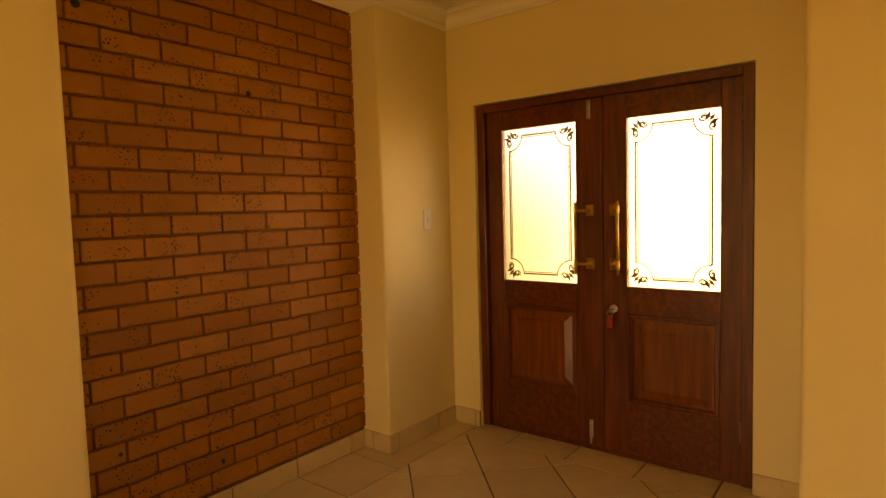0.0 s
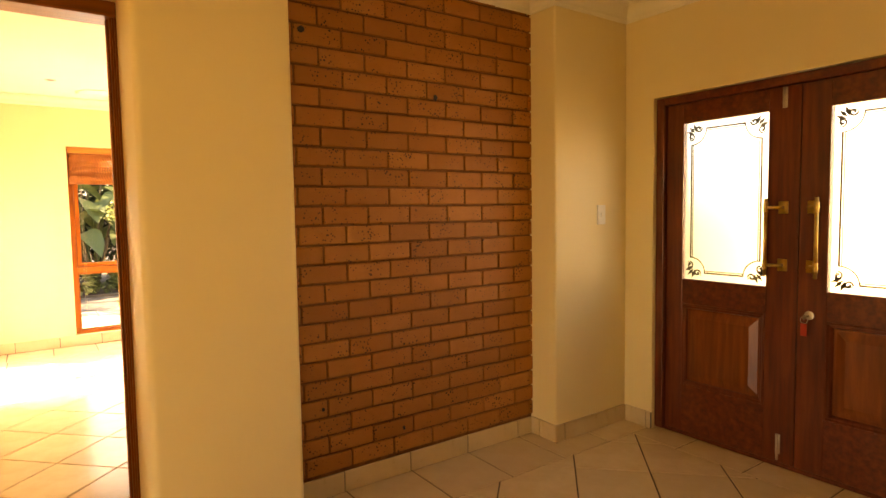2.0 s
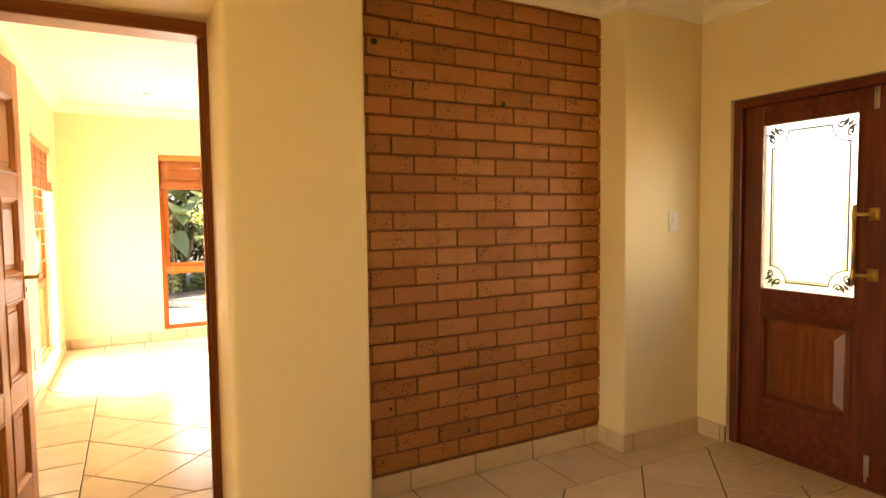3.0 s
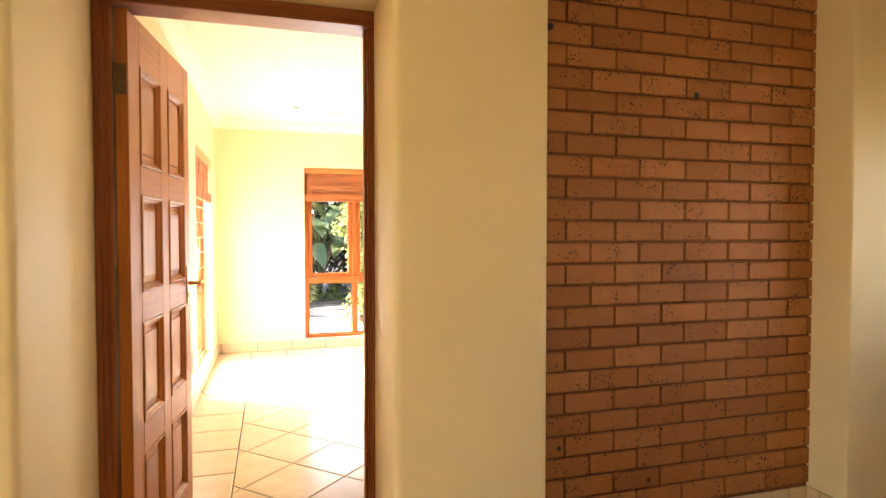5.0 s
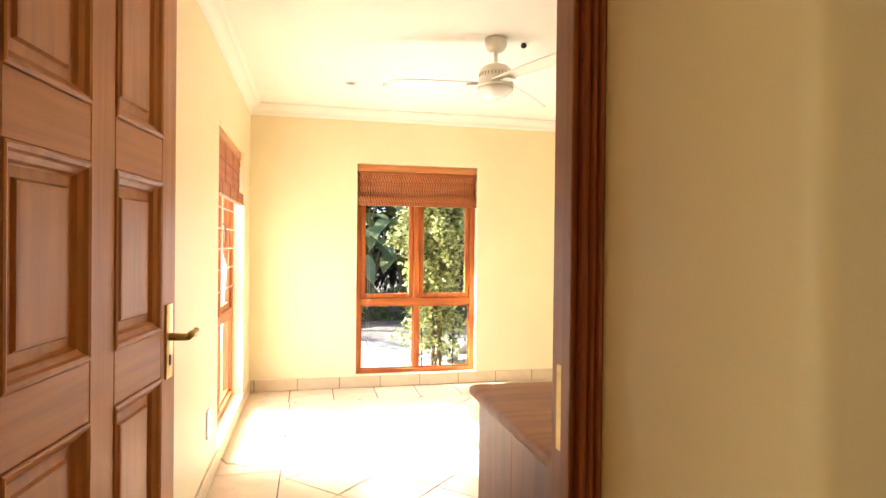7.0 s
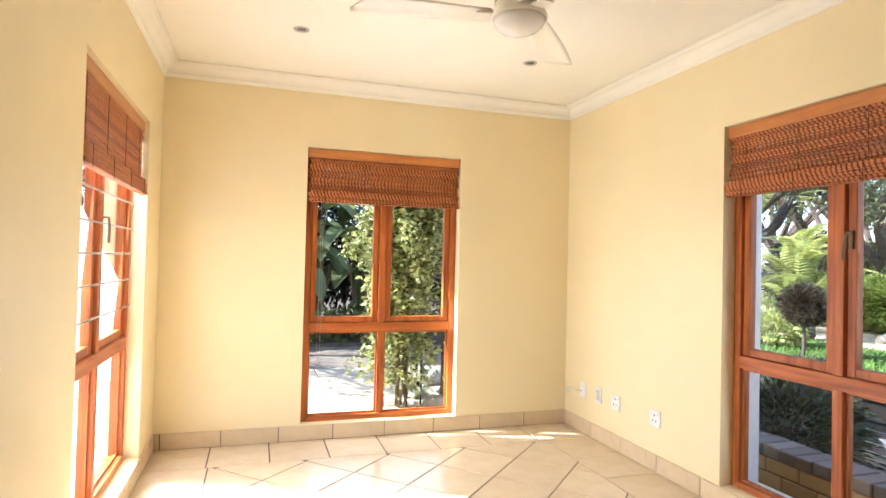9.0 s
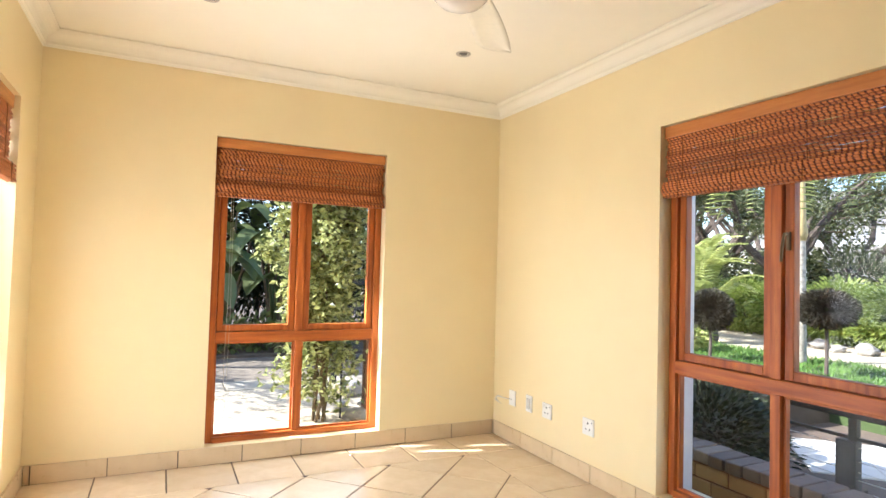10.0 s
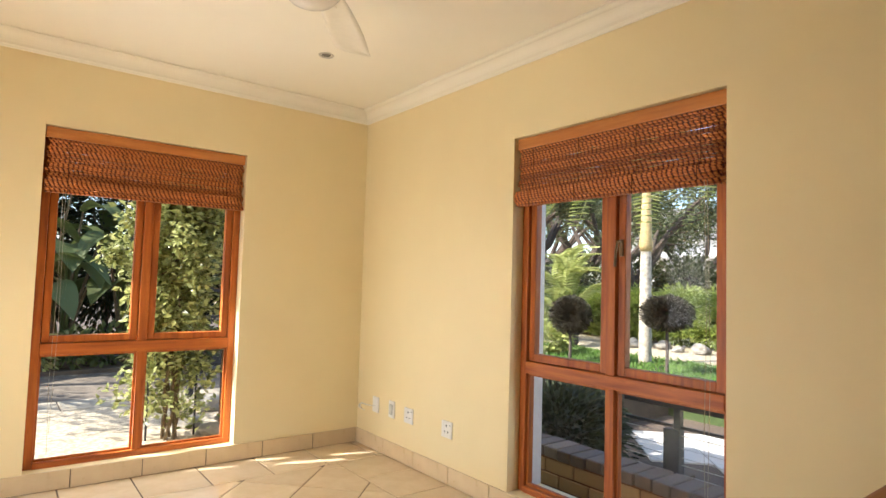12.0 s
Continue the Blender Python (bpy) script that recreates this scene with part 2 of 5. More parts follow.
# ---- measures of the place ----
SX0, SX1, SY0, SY1, SH = -0.52, 2.46, 2.50, 6.87, 2.51      # study
HX0, HX1, HY0, HH = -3.4, 3.1, -2.6, 2.52                   # hall
T = 0.22
BRICK_Y, PIER_Y, NEAR_Y, PASS_Y = 2.35, 2.155, 1.97, 1.71
W1, W2, W3 = (0.405, 1.535), (4.07, 5.245), (5.14, 6.42)
SILL, HEAD = 0.105, 2.035


def wall_along_x(y0, y1, x0, x1, top, openings):
    bm, x = bmesh.new(), x0
    for a, b, lo, hi in openings:
        box(bm, (x, y0, 0), (a, y1, top))
        if lo > 0:
            box(bm, (a, y0, 0), (b, y1, lo))
        box(bm, (a, y0, hi), (b, y1, top))
        x = b
    box(bm, (x, y0, 0), (x1, y1, top))
    return bm


def wall_along_y(x0, x1, y0, y1, top, openings):
    bm = wall_along_x(x0, x1, y0, y1, top, openings)
    for v in bm.verts:
        v.co = (v.co.y, v.co.x, v.co.z)
    return bm


TOP = 2.64
setting("wall_north", wall_along_x(SY1, SY1 + T, SX0 - T, SX1 + T, TOP, [(*W1, SILL, HEAD)]), WALL, "cream painted plaster wall of the study", "wall")
setting("wall_east", wall_along_y(SX1, SX1 + 0.26, SY0, SY1, TOP, [(*W2, SILL, HEAD - 0.015)]), WALL, "cream painted plaster wall with a tall window", "wall")
setting("wall_west", wall_along_y(SX0 - T, SX0, SY0, SY1, TOP, [(*W3, SILL, HEAD - 0.015)]), WALL, "cream painted plaster wall with a barred window", "wall")
# wall between hall and study
setting("wall_partition", boxes(((0.93, BRICK_Y + 0.006, 0), (2.49, SY0, TOP))), MORTAR, "recess wall with brown mortar behind the face bricks", "wall")
pier = rounded(boxes(((0.404, NEAR_Y, -0.02), (0.93, SY0, TOP))), 0.026, 4)
setting("wall_pier", pier, WALL, "cream plaster pier with rounded corners", "wall", True)
setting("wall_pier_2", rounded(boxes(((2.49, PIER_Y, -0.02), (3.12, SY0, TOP))), 0.012, 3), WALL, "cream plaster pier beside the front door", "wall", True)
setting("wall_lintel", rounded(boxes(((-0.52, NEAR_Y, 2.10), (0.44, SY0, TOP))), 0.022, 4), WALL, "cream plaster lintel over the study doorway", "wall", True)
setting("wall_passage", rounded(boxes(((HX0, PASS_Y, -0.02), (-0.4965, SY0, TOP))), 0.02, 4), WALL, "cream plaster wall beside the study doorway", "wall", True)
# hall shell
FD = (0.46, 1.96, 0.0, 1.957)
setting("wall_entrance", wall_along_y(HX1, HX1 + T, HY0, SY0, TOP, [FD]), WALL, "cream plaster wall round the front doors", "wall")
setting("wall_return", rounded(boxes(((2.21, HY0 + 0.01, -0.02), (HX1 - 0.002, 0.185, TOP))), 0.02, 4), WALL, "cream plaster wall end near the entrance", "wall", True)
setting("wall_south", boxes(((HX0 - T, HY0 - T, 0), (HX1 + T, HY0, TOP))), WALL, "plain cream plaster wall", "wall")
setting("wall_lounge", wall_along_y(HX0 - T, HX0, HY0, SY0, TOP, [(-0.2, 0.8, 0.12, 2.1)]), WALL, "cream plaster wall with a wide opening to the garden", "wall")
setting("ceiling_study", boxes(((SX0 - T, SY0, SH), (SX1 + T, SY1 + T, SH + 0.12))), CEIL, "white painted ceiling of the study", "ceiling")
setting("ceiling_hall", boxes(((HX0 - T, HY0 - T, HH), (HX1 + T, SY0 - 0.002, HH + 0.11))), CEIL, "white painted ceiling of the entrance hall", "ceiling")
# Unseen slab; the north overhang is added to cut high sun at window 1.
setting("roof", boxes(((HX0 - 0.22, HY0 - 0.22, TOP + 0.002), (HX1 + 0.22, SY0, TOP + 0.06)), ((SX0 - 0.22, SY0 + 0.002, TOP + 0.002), (SX1 + 0.32, SY1 + 0.67, TOP + 0.06))), CEIL, "plain unseen flat roof slab with an overhang added to cut the sun", "roof")


def cornice(name, line, closed, z, label):
    """A stepped plaster moulding on the inner side (left of the line's way)."""
    prof = [(0, -0.09), (0.008, -0.088), (0.011, -0.08), (0.017, -0.074)] + [(0.017 + 0.052 * (1 - math.cos(k * 0.2618)), -0.074 + 0.056 * math.sin(k * 0.2618)) for k in range(1, 7)] + [(0.076, -0.015), (0.082, -0.010), (0.09, -0.008), (0.09, 0)]
    pts = [Vector(p) for p in line]
    n = len(pts)
    bm, rows = bmesh.new(), []
    for i, p in enumerate(pts):
        a = (p - pts[i - 1]).normalized() if (closed or i) else None
        b = (pts[(i + 1) % n] - p).normalized() if (closed or i < n - 1) else None
        na = Vector((-a.y, a.x)) if a else Vector((-b.y, b.x))
        nb = Vector((-b.y, b.x)) if b else na
        s = (na + nb) / (1 + na.dot(nb))
        rows.append([bm.verts.new((p.x + s.x * d, p.y + s.y * d, z + h)) for d, h in prof])
    for i in range(n if closed else n - 1):
        A, B = rows[i], rows[(i + 1) % n]
        for k in range(len(prof) - 1):
            bm.faces.new((A[k], B[k], B[k + 1], A[k + 1]))
    return setting(name, bm, CEIL, label, "cornice")


cornice("cornice_study", [(SX0, SY0), (SX1, SY0), (SX1, SY1), (SX0, SY1)], True, SH - 0.001, "white stepped plaster cornice round the study")
cornice("cornice_hall", [(HX1, 0.176), (HX1, PIER_Y), (2.49, PIER_Y), (2.49, BRICK_Y), (0.93, BRICK_Y), (0.93, NEAR_Y), (-0.4965, NEAR_Y), (-0.4965, PASS_Y), (HX0, PASS_Y)], False, HH - 0.001, "white stepped plaster cornice round the hall")


# ---- windows ----
def window(name, m, width, label, catch=None):
    """A timber window: two opening sashes over two fixed lights."""
    zb, zt, d = SILL, HEAD - 0.02, 0.07
    root = empty(name, m, label, "window", "", "structure")
    jw, mid, tr = 0.045, width / 2, (0.735, 0.80)
    part("jamb", rbox((0, 0, zb), (jw, d, zt)), MERANTI, root)
    part("jamb", rbox((width - jw, 0, zb), (width, d, zt)), MERANTI, root)
    part("window_head", rbox((jw, 0, zt - jw), (width - jw, d, zt)), MERANTI_H, root)
    part("window_sill", rbox((jw, -0.01, zb), (width - jw, d, zb + 0.035)), MERANTI_H, root)
    part("transom", rbox((jw, -0.004, tr[0]), (width - jw, d, tr[1])), MERANTI_H, root)
    part("mullion", rbox((mid - 0.024, -0.002, zb + 0.035), (mid + 0.024, d - 0.002, tr[0])), MERANTI, root)
    part("mullion", rbox((mid - 0.026, -0.002, tr[1]), (mid + 0.026, d - 0.002, zt - jw)), MERANTI, root)
    for x0, x1 in ((jw, mid - 0.024), (mid + 0.024, width - jw)):
        p = part("pane", boxes(((x0 - 0.005, 0.034, zb + 0.03), (x1 + 0.005, 0.038, tr[0] + 0.005))), PANE, root)
        p.visible_shadow = False
        part("glazing_bead", boxes(((x0, 0.02, zb + 0.035), (x1, 0.034, zb + 0.047)), ((x0, 0.02, tr[0] - 0.012), (x1, 0.034, tr[0])), ((x0, 0.02, zb + 0.047), (x0 + 0.012, 0.034, tr[0] - 0.012)), ((x1 - 0.012, 0.02, zb + 0.047), (x1, 0.034, tr[0] - 0.012))), MERANTI, root)
    for i, (x0, x1) in enumerate(((jw + 0.003, mid - 0.029), (mid + 0.029, width - jw - 0.003))):
        a, b, s = tr[1] + 0.003, zt - jw - 0.003, 0.040
        sash = part("sash", rounded(boxes(((x0, 0.016, a), (x0 + s, 0.06, b)), ((x1 - s, 0.016, a), (x1, 0.06, b)), ((x0 + s, 0.016, a), (x1 - s, 0.06, a + s)), ((x0 + s, 0.016, b - s), (x1 - s, 0.06, b))), 0.003, 1), MERANTI, root)
        p = part("pane", boxes(((x0 + s - 0.004, 0.036, a + s - 0.004), (x1 - s + 0.004, 0.040, b - s + 0.004))), PANE, sash)
        p.visible_shadow = False
        if i == catch:
            hx = x0 + s / 2
            bm = boxes(((hx - 0.008, 0.006, 1.36), (hx + 0.008, 0.016, 1.44)))
            tube(bm, [(hx, 0.008, 1.43), (hx, -0.018, 1.43), (hx - 0.006, -0.024, 1.38), (hx - 0.012, -0.024, 1.31)], 0.0065, 6)
            part("window_catch", bm, DULL, sash, "dull bronze window catch")
    return root


window("window_1", pose(W1[0], 6.95, 0), W1[1] - W1[0], "tall varnished timber window with four lights")
window("window_2", pose(2.54, W2[1], 0, 0, 0, -90), W2[1] - W2[0], "tall varnished timber window looking over the garden", 1)
part("outer_reveal", boxes(((-0.004, 0.074, SILL), (0.006, 0.178, HEAD - 0.04))), plain("white_outer_paint", (0.80, 0.79, 0.78), 0.6, vary=0.04), bpy.data.objects["window_2"], "white painted outer reveal")
w3 = window("window_3", pose(-0.60, W3[0], 0, 0, 0, 90), W3[1] - W3[0], "tall varnished timber window with burglar bars", 1)
for z in (0.972, 1.12, 1.26, 1.398, 1.54):
    part("burglar_bar", tube(bmesh.new(), [(0.03, -0.012, z), (1.25, -0.012, z)], 0.005, 8), STEEL, w3, "thin horizontal steel burglar bar")


# ---- woven blinds ----
def blind(m, width, drop, label, cord=None, zt=HEAD - 0.018):
    root = empty("woven_blind", m, label, "window blind", "woven blinds of the study")
    part("headboard", rbox((0.004, -0.012, zt - 0.062), (width - 0.004, 0.012, zt), 0.003), ORANGE, root, "smooth varnished timber headboard")
    meshes = []
    for k in range(4):
        bm, n = bmesh.new(), 14
        ph = k * 1.7
        tube(bm, [(0.016 + (width - 0.032) * i / n, 0.0015 * math.sin(i * 1.9 + ph), 0.0008 * math.sin(i * 2.3 + ph * 2)) for i in range(n + 1)], 0.0066, 6)
        meshes.append(finish(bm, "reed", REED, True))
    z, k = zt - 0.068, 0
    rnd = random.Random(int(width * 1000))
    while z > zt - 0.062 - drop:
        share("reed", meshes[k % 4], root, pose(0.008 * math.sin(k * 0.8) + rnd.uniform(-0.005, 0.005), rnd.uniform(-0.003, 0.003), z, 0, rnd.uniform(-0.05, 0.05), 0))
        z -= rnd.choice((0.0116, 0.0122, 0.0128, 0.0138))
        k += 1
    zb = z
    # gathered folds at the foot
    for j in range(3):
        for i in range(7):
            share("reed", meshes[(i + j) % 4], root, pose(0.007 * math.sin(i * 0.8 + j), -0.011 - 0.010 * j, zb + 0.012 + i * 0.0118, 0, rnd.uniform(-0.15, 0.15), 0))
    for x in (0.12, width * 0.36, width * 0.64, width - 0.12):
        part("stitching", tube(bmesh.new(), [(x, -0.0095, zt - 0.064), (x + 0.002, -0.0095, zb + 0.1), (x, -0.039, zb + 0.09), (x, -0.039, zb)], 0.0016, 5), THREAD, root, "dark stitched thread")
    if cord is not None:
        part("pull_cord", tube(bmesh.new(), [(cord, -0.044, zb + 0.02), (cord + 0.004, -0.03, 1.1), (cord - 0.006, -0.028, 0.6), (cord + 0.004, -0.026, 0.2)], 0.001, 5), CORD, root, "thin dull pull cord")
        part("pull_cord", tube(bmesh.new(), [(cord + 0.012, -0.044, zb + 0.02), (cord + 0.02, -0.03, 0.9), (cord + 0.008, -0.028, 0.3)], 0.001, 5), CORD, root, "thin dull pull cord")
    return root


blind(pose(W1[0], 6.904, 0), W1[1] - W1[0], 0.315, "half-raised reddish brown woven reed blind over the window", 0.1, HEAD - 0.004)
blind(pose(2.496, W2[1], 0, 0, 0, -90), W2[1] - W2[0], 0.32, "half-raised reddish brown woven reed blind over the garden window", 1.09)
blind(pose(-0.556, W3[0], 0, 0, 0, 90), W3[1] - W3[0], 0.36, "half-raised brown woven reed blind over the barred window")


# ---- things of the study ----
SHADE = plain("slot_shade_brown", (0.30, 0.22, 0.13), 0.8)
CREAM = plain("cream_enamel", (0.84, 0.79, 0.66), 0.3, vary=0.03)
fan = empty("ceiling_fan", pose(1.05, 4.83, SH), "cream three-blade ceiling fan with a bowl lamp", "ceiling fan")
part("canopy", spin([(0.016, -0.082), (0.034, -0.080), (0.052, -0.066), (0.063, -0.040), (0.066, -0.012), (0.066, 0)], 28), CREAM, fan, "", None, True)
part("down_rod", tube(bmesh.new(), [(0, 0, -0.155), (0, 0, -0.078)], 0.012, 12), CREAM, fan, "", None, True)
part("motor_housing", spin([(0.09, -0.287), (0.112, -0.284), (0.113, -0.278), (0.104, -0.262), (0.098, -0.240), (0.096, -0.206), (0.099, -0.203), (0.098, -0.198), (0.090, -0.180), (0.070, -0.162), (0.044, -0.152), (0.016, -0.149)], 32), CREAM, fan, "", None, True)
# Solid brown strips; their colour stands for the shade inside the vents.
for k in range(30):
    a = k * 12
    part("vent_slot", boxes(((0.0930, -0.0020, -0.226), (0.0985, 0.0020, -0.210))), SHADE, fan, "", pose(0, 0, 0, 0, 0, a))
part("lamp_bowl", spin([(0.004, -0.350), (0.04, -0.345), (0.075, -0.328), (0.098, -0.305), (0.106, -0.287)], 32), plain("opal_glass", (0.82, 0.78, 0.70), 0.25, vary=0.02), fan, "white opal glass lamp bowl", None, True)


def fan_blade():
    """A dished paddle: straight leading lip, curved trailing edge, pointed tip."""
    bm, n = bmesh.new(), 18
    rows = []
    for i in range(n + 1):
        t = i / n
        lead = 0.074 - 0.062 * t * t
        w = 0.105 + 0.045 * math.sin(min(1, t * 1.5) * math.pi * 0.5)
        if t > 0.72:
            w *= max(0.03, 1 - ((t - 0.72) / 0.28) ** 2.2)
        row = []
        for j in range(7):
            s = j / 6
            row.append((0.085 + 0.585 * t + 0.03 * s * (1 - t), -(lead - s * w), -0.262 + 0.010 * math.sin(s * math.pi) + 0.006 * s))
        rows.append(row)
    for d in (0, -0.005):
        grid = [[bm.verts.new((x, y, z + d)) for x, y, z in row] for row in rows]
        for a, b in zip(grid, grid[1:]):
            for j in range(6):
                bm.faces.new((a[j], a[j + 1], b[j + 1], b[j]))
        if d == 0:
            top = grid
    for a, b, c, e in [(top[i][k], top[i + 1][k], grid[i + 1][k], grid[i][k]) for i in range(n) for k in (0, 6)]:
        bm.faces.new((a, b, c, e))
    for i in (0, n):
        for j in range(6):
            bm.faces.new((top[i][j], top[i][j + 1], grid[i][j + 1], grid[i][j]))
    return bm


for a in (43, 163, 283):
    blade = part("blade", fan_blade(), CREAM, fan, "", pose(0, 0, 0, 0, 0, a), True)
    bm = rbox((0.07, -0.03, -0.275), (0.17, 0.03, -0.266), 0.003)
    part("blade_arm", bm, CREAM, blade)


def downlight(x, y):
    root = empty("downlight", pose(x, y, SH), "small round recessed ceiling downlight with steel rim", "downlight", "ceiling downlights")
    bm = bmesh.new()
    prof = [(0.044, 0.0), (0.042, -0.004), (0.034, -0.005), (0.03, -0.002), (0.028, 0.0)]
    rings = [[bm.verts.new((r * math.cos(k * math.pi / 14), r * math.sin(k * math.pi / 14), z)) for k in range(28)] for r, z in prof]
    for a, b in zip(rings, rings[1:]):
        for k in range(28):
            bm.faces.new((a[k], a[(k + 1) % 28], b[(k + 1) % 28], b[k]))
    part("rim", bm, STEEL, root, "", None, True)
    part("lamp", spin([(0.026, -0.0005), (0.02, -0.003), (0.008, -0.0055)], 20), plain("dark_lamp", (0.18, 0.17, 0.15), 0.15), root, "unlit lamp in the rim", None, True)
    return root


dl = downlight(0.284, 5.985)
copy_thing(dl, pose(1.675, 6.01, SH))
tagged(new("ceiling_sensor", finish(spin([(0.006, -0.03), (0.016, -0.024), (0.018, -0.012), (0.012, 0)], 16), "ceiling_sensor", BLACK, True)), "small black round fitting on the ceiling by the fan", "ceiling fitting").location = (1.232, 4.856, SH)


def plate(name, m, w, h, label, category, group=""):
    """A moulded wall plate, face towards -y."""
    root = empty(name, m, label, category, group)
    part("plate", rbox((-w / 2, -0.009, -h / 2), (w / 2, 0, h / 2), 0.003), WHITE, root)
    return root


def socket(y):
    r = plate("wall_socket", pose(SX1, y, 0.322, 0, 0, -90), 0.1, 0.1, "white three-pin wall socket above the skirting", "wall socket", "wall sockets of the study")
    for x, z, s in ((0, 0.022, 0.0065), (-0.016, -0.014, 0.005), (0.016, -0.014, 0.005), (0.034, 0.03, 0.004)):
        bm = spin([(s, -0.0005), (s, 0.0007)], 12)
        part("pin_hole", bm, BLACK, r, "", pose(x, -0.009, z, 90, 0, 0))
    part("rocker", rbox((-0.042, -0.013, 0.018), (-0.026, -0.0085, 0.042), 0.002), WHITE, r)
    return r


socket(5.768)
socket(6.18)
sw = plate("isolator_switch", pose(SX1, 6.388, 0.325, 0, 0, -90), 0.07, 0.115, "white plate with one tall rocker switch", "switch")
part("rocker", rbox((-0.018, -0.017, -0.035), (0.018, -0.0085, 0.035), 0.003), plain("grey_rocker", (0.62, 0.6, 0.56), 0.4), sw, "greyish rocker switch")
co = plate("cable_outlet", pose(SX1, 6.60, 0.32, 0, 0, -90), 0.08, 0.11, "white blank plate with loose aerial cables", "cable outlet")
for k in range(3):
    pts = [(0.0, -0.009, -0.01), (-0.02 - 0.01 * k, -0.05, -0.004), (-0.09 - 0.012 * k, -0.07, 0.006 - 0.005 * k), (-0.13 - 0.015 * k, -0.06, -0.02 - 0.008 * k), (-0.12 + 0.02 * k, -0.05, -0.05)]
    part("cable", tube(bmesh.new(), pts, 0.0028, 6), WHITE if k != 1 else STEEL, co, "loose pale cable end", None, True)
lw = plate("blank_plate", pose(SX0, 4.836, 0.345, 0, 0, 90), 0.1, 0.15, "white blank wall plate above the skirting", "wall plate")
hs = plate("light_switch", pose(2.869, PIER_Y, 1.289), 0.07, 0.115, "white one-lever light switch on the pier", "light switch")
part("rocker", rbox((-0.008, -0.014, -0.014), (0.008, -0.0085, 0.014), 0.002), WHITE, hs)
tagged(new("floor_cable", finish(tube(bmesh.new(), [(SX0 + 0.03, 5.1, 0.06), (SX0 + 0.06, 5.12, 0.02), (SX0 + 0.1, 5.16, 0.005), (SX0 + 0.16, 5.1, 0.005), (SX0 + 0.2, 5.13, 0.005)], 0.004, 6), "floor_cable", CORD, True)), "short dark cable end lying on the tile floor", "cable")

# built-in cupboard beside the study door
CHERRY = wood("cherry_veneer", (0.11, 0.026, 0.008), (0.20, 0.056, 0.015), (0.29, 0.09, 0.026), 0.4, (6, 6, 0.5), 0.0)
CHERRY_H = wood("cherry_veneer_top", (0.20, 0.066, 0.014), (0.35, 0.13, 0.03), (0.45, 0.19, 0.05), 0.5, (0.6, 6, 6), 0.0)
CX0, CX1, CY1, CZ = 0.518, 1.75, 3.30, 0.832
desk = empty("low_cupboard", pose(0, 0, 0), "reddish brown veneered low cupboard beside the doorway", "cupboard")
part("side_panel", rbox((CX0, SY0 + 0.014, 0.0), (CX0 + 0.02, CY1 - 0.3, CZ), 0.002), CHERRY, desk)
part("side_panel", rbox((CX0 + 0.0005, CY1 - 0.299, 0.0), (CX0 + 0.0205, CY1, CZ), 0.002), CHERRY, desk)
part("side_panel", rbox((CX1 - 0.02, SY0 + 0.014, 0.0), (CX1, CY1, CZ), 0.002), CHERRY, desk)
part("plinth", boxes(((CX0 + 0.02, SY0 + 0.014, 0), (CX1 - 0.02, CY1 - 0.04, 0.09))), CHERRY, desk)
for k in range(3):
    w = (CX1 - CX0 - 0.04) / 3
    a = CX0 + 0.02 + k * w
    d = part("cupboard_door", rbox((a + 0.002, CY1 - 0.02, 0.095), (a + w - 0.002, CY1, CZ - 0.004), 0.002), CHERRY, desk)
    part("knob", spin([(0.006, 0), (0.006, 0.012), (0.013, 0.02), (0.01, 0.028)], 14), STEEL, d, "small round metal knob", pose(a + w - 0.05, CY1, 0.6, -90, 0, 0), True)
top = rounded(boxes(((CX0 - 0.025, SY0 + 0.002, CZ), (CX1 + 0.01, CY1 + 0.035, CZ + 0.034))), 0.014, 4)
tagged(new("worktop", finish(top, "worktop", CHERRY_H)), "brown timber worktop with a rounded nosing on the cupboard", "worktop")
pad = empty("notepad", pose(0.79, 3.09, CZ + 0.034, 0, 0, 12), "white paper pad lying on a dark case on the worktop", "notepad")
part("case", rbox((-0.07, -0.05, 0), (0.07, 0.06, 0.03), 0.004), BLACK, pad, "dark plastic case")
part("sheets", rbox((-0.085, -0.06, 0.03), (0.08, 0.06, 0.042), 0.001), plain("white_paper", (0.8, 0.79, 0.76), 0.8, vary=0.02), pad)


# ---- garden ----
def leaf_mat(name, lo, hi, gloss=0.45, trans=0.35):
    m, nt, p = nodes_of(name)
    g = nt.nodes.new("ShaderNodeNewGeometry")
    c = ramp(nt, g.outputs["Random Per Island"], [(0.0, lo), (1.0, hi)])
    nt.links.new(c, p.inputs["Base Color"])
    p.inputs["Roughness"].default_value = gloss
    tr = nt.nodes.new("ShaderNodeBsdfTranslucent")
    nt.links.new(c, tr.inputs["Color"])
    ms = nt.nodes.new("ShaderNodeMixShader")
    ms.inputs[0].default_value = trans
    nt.links.new(p.outputs[0], ms.inputs[1])
    nt.links.new(tr.outputs[0], ms.inputs[2])
    nt.links.new(ms.outputs[0], nt.nodes["Material Output"].inputs["Surface"])
    return m


L_CREEP = leaf_mat("creeper_leaf", (0.11, 0.125, 0.03), (0.58, 0.60, 0.24), 0.3, 0.42)
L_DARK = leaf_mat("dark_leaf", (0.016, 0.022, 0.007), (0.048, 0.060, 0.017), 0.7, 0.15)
L_BANANA = leaf_mat("strelitzia_leaf", (0.065, 0.085, 0.022), (0.17, 0.20, 0.06), 0.6, 0.3)
L_HEDGE = leaf_mat("hedge_leaf", (0.13, 0.18, 0.03), (0.40, 0.46, 0.11))
